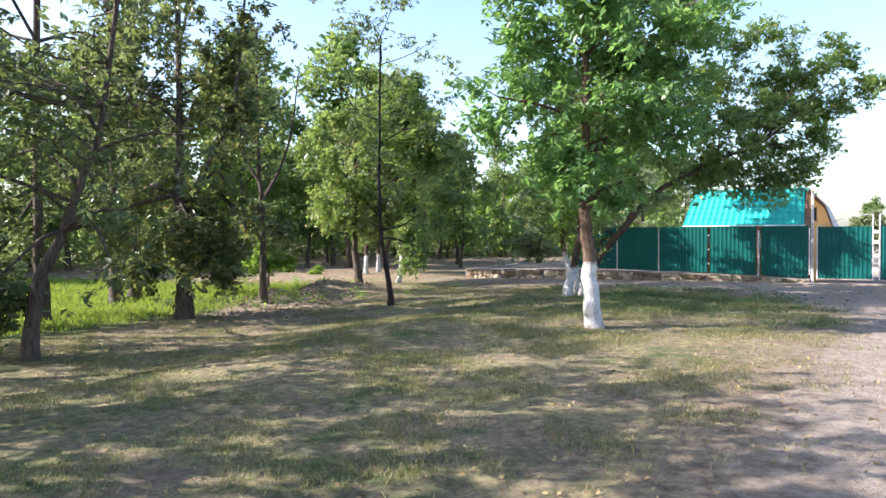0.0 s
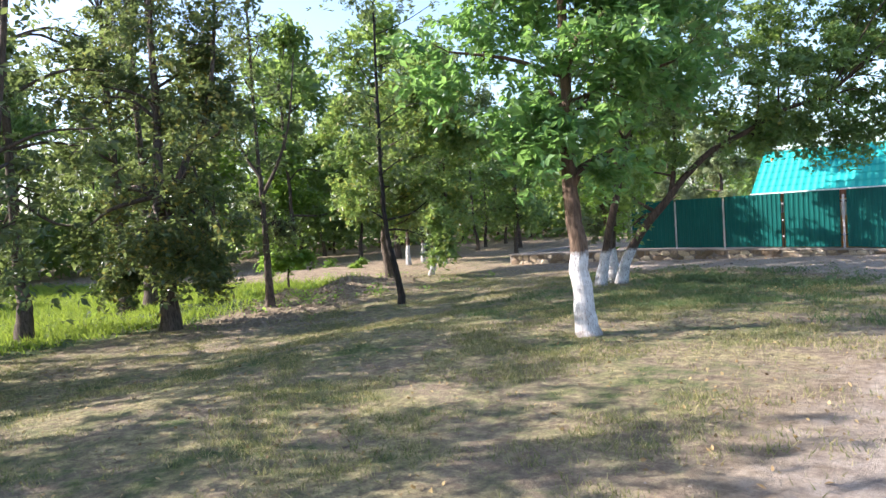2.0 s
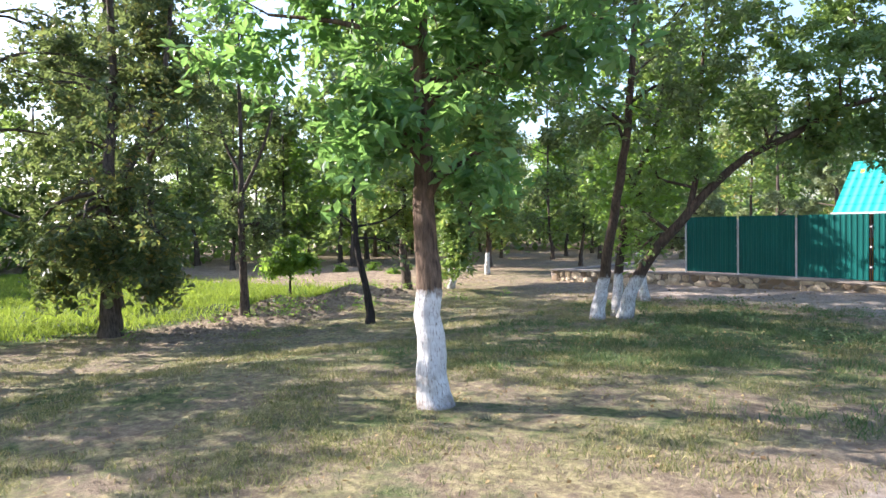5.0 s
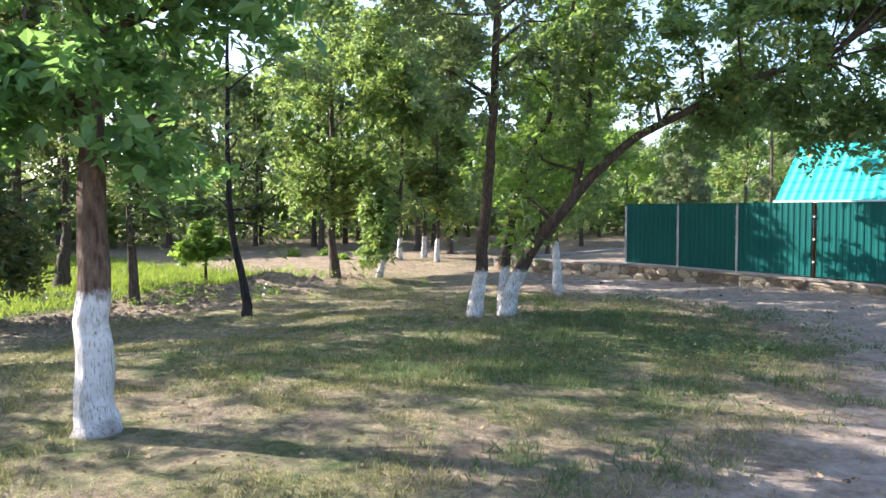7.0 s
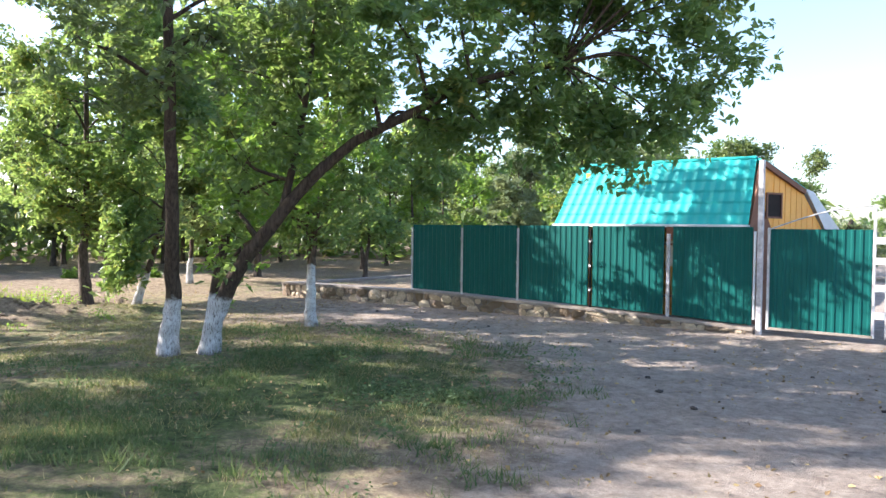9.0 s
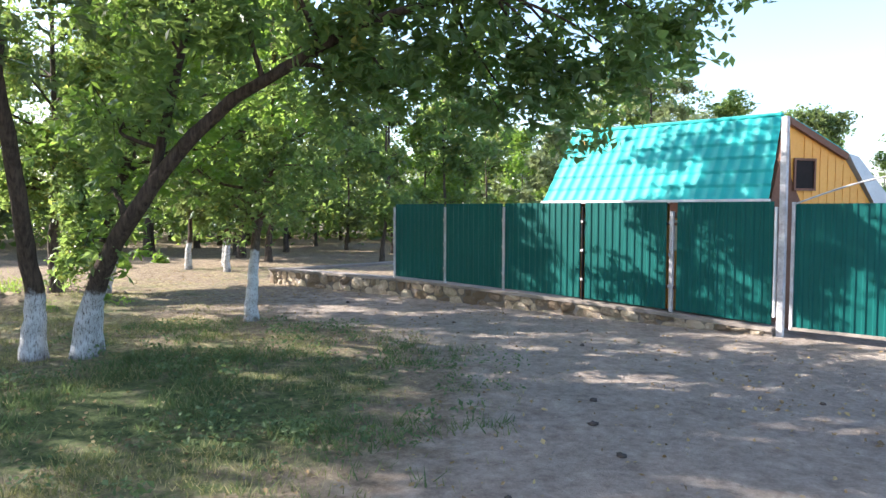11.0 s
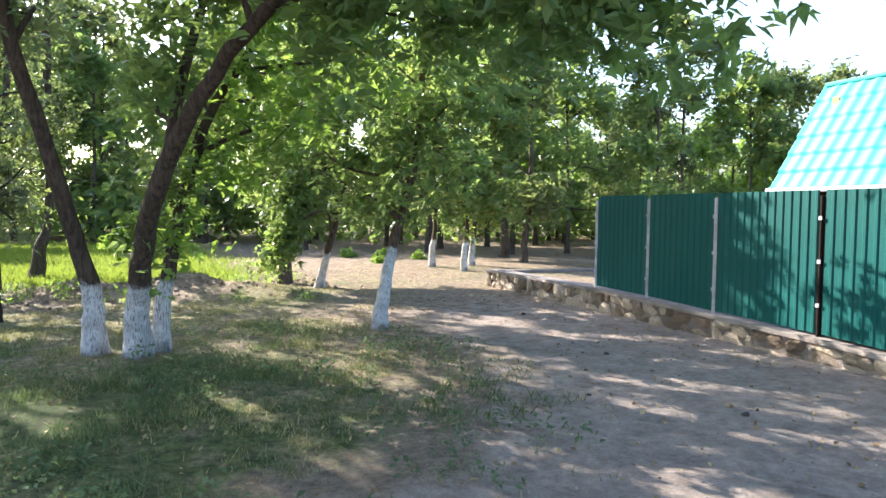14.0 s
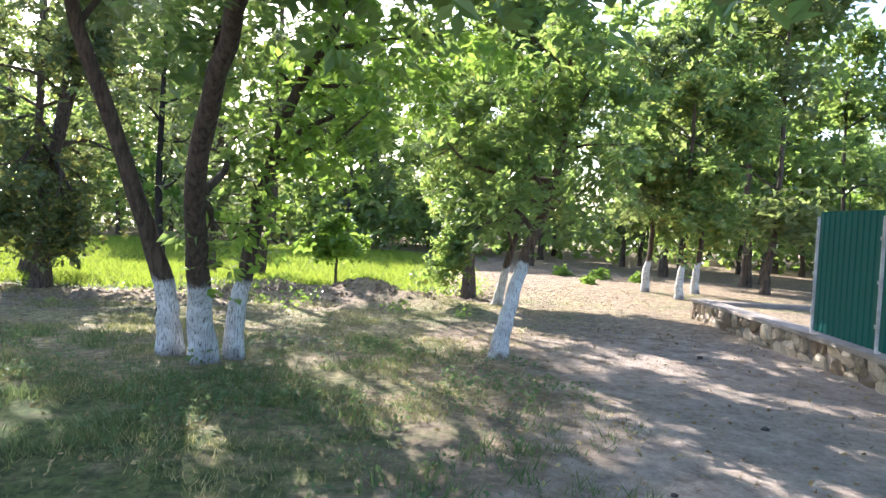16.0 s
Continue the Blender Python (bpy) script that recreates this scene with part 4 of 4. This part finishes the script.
def blades(name, rng, x, y, tall, wide, per, spread, material, label):
    n = len(x) * per
    cx, cy = np.repeat(x, per) + rng.normal(0, spread, n), np.repeat(y, per) + rng.normal(0, spread, n)
    base = np.stack([cx, cy, gz(cx, cy) - 0.004], -1)
    a = rng.uniform(0, 6.28, n)
    h = tall * rng.uniform(0.4, 1.3, n)
    side = np.stack([np.cos(a), np.sin(a), np.zeros(n)], -1) * (wide * rng.uniform(0.6, 1.3, n) / 2)[:, None]
    lean = np.stack([rng.normal(0, 0.55, n) * h, rng.normal(0, 0.55, n) * h, h], -1)
    v = np.stack([base - side, base + side, base + lean], 1).reshape(-1, 3)
    ob = mesh_obj(name, v, np.arange(3 * n).reshape(-1, 3), material)
    return tagged(ob, label, "grass", kind="stuff")


q = np.random.default_rng(77)
x, y = scatter(q, 110000, -8, 5.6, -24.5, -2.8, lambda x, y: covers(x, y)[0] ** 1.5 * np.clip(patchy(x, y, 1.7) * patchy(x, y, 4.1, 2) * 3.6 - 0.55, 0.04, 1) * np.clip(1.2 - np.hypot(x - 4, y + 14) / 16, 0.15, 1))
blades("grass", q, x, y, 0.055, 0.009, 5, 0.045, M_BLADE, "sparse half-dry grass on trodden earth")
x, y = scatter(q, 9000, -2.5, 5.2, -12.0, -3.0, lambda x, y: np.clip(covers(x, y)[0] * 0.25 + covers(x, y)[1] * 1.2, 0, 1) * np.clip(patchy(x, y, 3.6, 1) * patchy(x, y, 1.5, 3) * 4.0 - 0.75, 0.02, 1))
blades("grass", q, x, y, 0.095, 0.013, 12, 0.055, M_SHADE_GRASS, "rough green tufts of grass in the shade of the trees")
x, y = scatter(q, 26000, -30, -8.5, -26, -3.5, lambda x, y: np.clip(covers(x, y)[1], 0, 1))
blades("grass", q, x, y, 0.16, 0.03, 4, 0.12, M_LAWN, "bright green lawn beyond the ditch")


def herb(rng, x, y, size, n):
    c = np.stack([x + rng.normal(0, size * 0.5, n), y + rng.normal(0, size * 0.5, n), rng.uniform(0.1, 1.0, n) * size], -1)
    c[:, 2] += g(x, y)
    return leaves(c, size * 0.32, rng, 0.0, 0.55)


hx, hy = scatter(q, 3600, -2.0, 4.6, -11.0, -3.0, lambda x, y: np.clip(covers(x, y)[0] * np.clip(patchy(x, y, 2.2, 2) * 1.8 - 0.6, 0.03, 1) * 0.5 * np.exp(-((y + 5.4) / 2.6) ** 2), 0, 1))
v, f = joined([herb(q, a, b, q.uniform(0.06, 0.17), 26) for a, b in zip(hx, hy)])
tagged(mesh_obj("weed_growth", v, f, M_WEED), "grey-green broadleaf weeds in the grass", "weeds", kind="stuff")
hx, hy = scatter(q, 260, -14, -5.0, -13, -3.0, lambda x, y: np.clip(0.15 + covers(x, y)[3], 0, 1) * 0.6)
v, f = joined([herb(q, a, b, q.uniform(0.10, 0.28), 40) for a, b in zip(hx, hy)])
tagged(mesh_obj("weed_growth", v, f, M_LEAF_LIGHT), "low weeds along the spoil heaps", "weeds", kind="stuff")
lx, ly = scatter(q, 22000, -12, 7.5, -24, -0.3, lambda x, y: 0.25 + 0.6 * patchy(x, y, 1.1, 4) ** 2)
v, f = leaves(np.stack([lx, ly, gz(lx, ly) + 0.008], -1), 0.045, q, 0.0, 0.6)
tagged(mesh_obj("leaf_litter", v, f, M_LITTER), "fallen dry leaves scattered on the ground", "fallen leaves", kind="stuff")

CLODS = [(4.77, -4.8, 0.04), (5.3, -5.3, 0.036), (5.2, -6.4, 0.025), (4.4, -4.2, 0.03), (3.0, -2.2, 0.03), (6.4, -7.6, 0.022), (5.9, -3.0, 0.025), (2.1, -3.0, 0.02), (0.6, -1.9, 0.03), (-2.5, -1.4, 0.035), (6.8, -9.6, 0.02), (5.6, -10.4, 0.024)]
STICK = (6.73, -4.29)


def lumps(rng, x, y, size):
    """Many rough eight-sided lumps resting on the ground."""
    n = len(x)
    o = np.array([(1, 0, 0), (-1, 0, 0), (0, 1, 0), (0, -1, 0), (0, 0, 1), (0, 0, -1)], float)
    r = (size * rng.uniform(0.35, 1.4, (n, 1, 1))) * rng.uniform(0.6, 1.3, (n, 6, 1))
    v = np.stack([x, y, gz(x, y) + 0.2 * size], -1)[:, None, :] + o[None] * r * np.array([1, 1, 0.7])
    f = np.array([(0, 2, 4), (2, 1, 4), (1, 3, 4), (3, 0, 4), (2, 0, 5), (1, 2, 5), (3, 1, 5), (0, 3, 5)])
    return v.reshape(-1, 3), (f[None] + 6 * np.arange(n)[:, None, None]).reshape(-1, 3)


hx, hy = scatter(q, 2600, -13, -5.5, -12.5, -3.2, lambda x, y: np.clip(covers(x, y)[3] * 1.1, 0, 1))
tagged(mesh_obj("spoil_rubble", *lumps(q, hx, hy, 0.055), M_SOIL), "lumps of dug soil along the ditch", "soil", kind="stuff")
hx, hy = scatter(q, 16000, -7, 8.5, -24, -0.25, lambda x, y: covers(x, y)[2] * (0.35 + 0.65 * patchy(x, y, 2.3, 5) ** 2))
tagged(mesh_obj("gravel", *lumps(q, hx, hy, 0.011), M_CONCRETE), "small pale stones on the dusty track", "gravel", kind="stuff")


def clod(x, y, r, seed):
    bm = bmesh.new()
    bmesh.ops.create_icosphere(bm, subdivisions=2, radius=r)
    rg = np.random.default_rng(seed)
    for vt in bm.verts:
        vt.co *= 1 + rg.normal(0, 0.14)
        vt.co.z *= 0.6
    o = part("clod", bm, M_CLOD, smooth=True)
    o.location = (x, y, g(x, y) + r * 0.25)
    tagged(o, "dark clod of earth lying on the track", "clod", "clods on the track")


for k, (x, y, r) in enumerate(CLODS):
    clod(x, y, r, 200 + k)
v, f = tube([(0, 0, 0.02), (0.15, 0.03, 0.035), (0.34, 0.02, 0.02)], [0.014, 0.012, 0.006], 6)
stick = mesh_obj("stick", v, f, M_BARK_BLACK, smooth=True)
stick.location = (STICK[0], STICK[1], g(*STICK))
tagged(stick, "short dark stick lying on the track", "stick")

# ---- stones of the wall, last ----
stone_rng = np.random.default_rng(19)
stone_meshes = []
for k in range(9):
    bm = bmesh.new()
    bmesh.ops.create_cube(bm, size=1.0)
    bmesh.ops.bevel(bm, geom=bm.edges[:], offset=0.26, segments=1, affect="EDGES")
    for vt in bm.verts:
        vt.co += Vector(stone_rng.normal(0, 0.075, 3))
    me = bpy.data.meshes.new("stone")
    bm.to_mesh(me)
    bm.free()
    me.materials.append(M_STONE)
    stone_meshes.append(me)
for row in range(2):
    x = -7.05 + 0.09 * row
    while x < 4.36:
        w = stone_rng.uniform(0.12, 0.42)
        t = foot_z(x + w / 2) - 0.045
        bottom = g(x + w / 2, -0.12) - 0.08
        split = 0.52 + 0.10 * math.sin(x * 5.1) + 0.06 * math.sin(x * 13)
        lo, hi = (bottom, bottom + (t - bottom) * split) if row == 0 else (bottom + (t - bottom) * split, t)
        o = new("stone", stone_meshes[stone_rng.integers(9)])
        o.parent = wall
        o.location = (x + w / 2, -0.078 + stone_rng.normal(0, 0.010), (lo + hi) / 2 + stone_rng.normal(0, 0.010))
        o.scale = (w * 0.99, stone_rng.uniform(0.06, 0.12), (hi - lo) * stone_rng.uniform(0.86, 1.10))
        o.rotation_euler = (stone_rng.normal(0, 0.06), stone_rng.normal(0, 0.14), 0)
        x += w + stone_rng.uniform(0.004, 0.03)
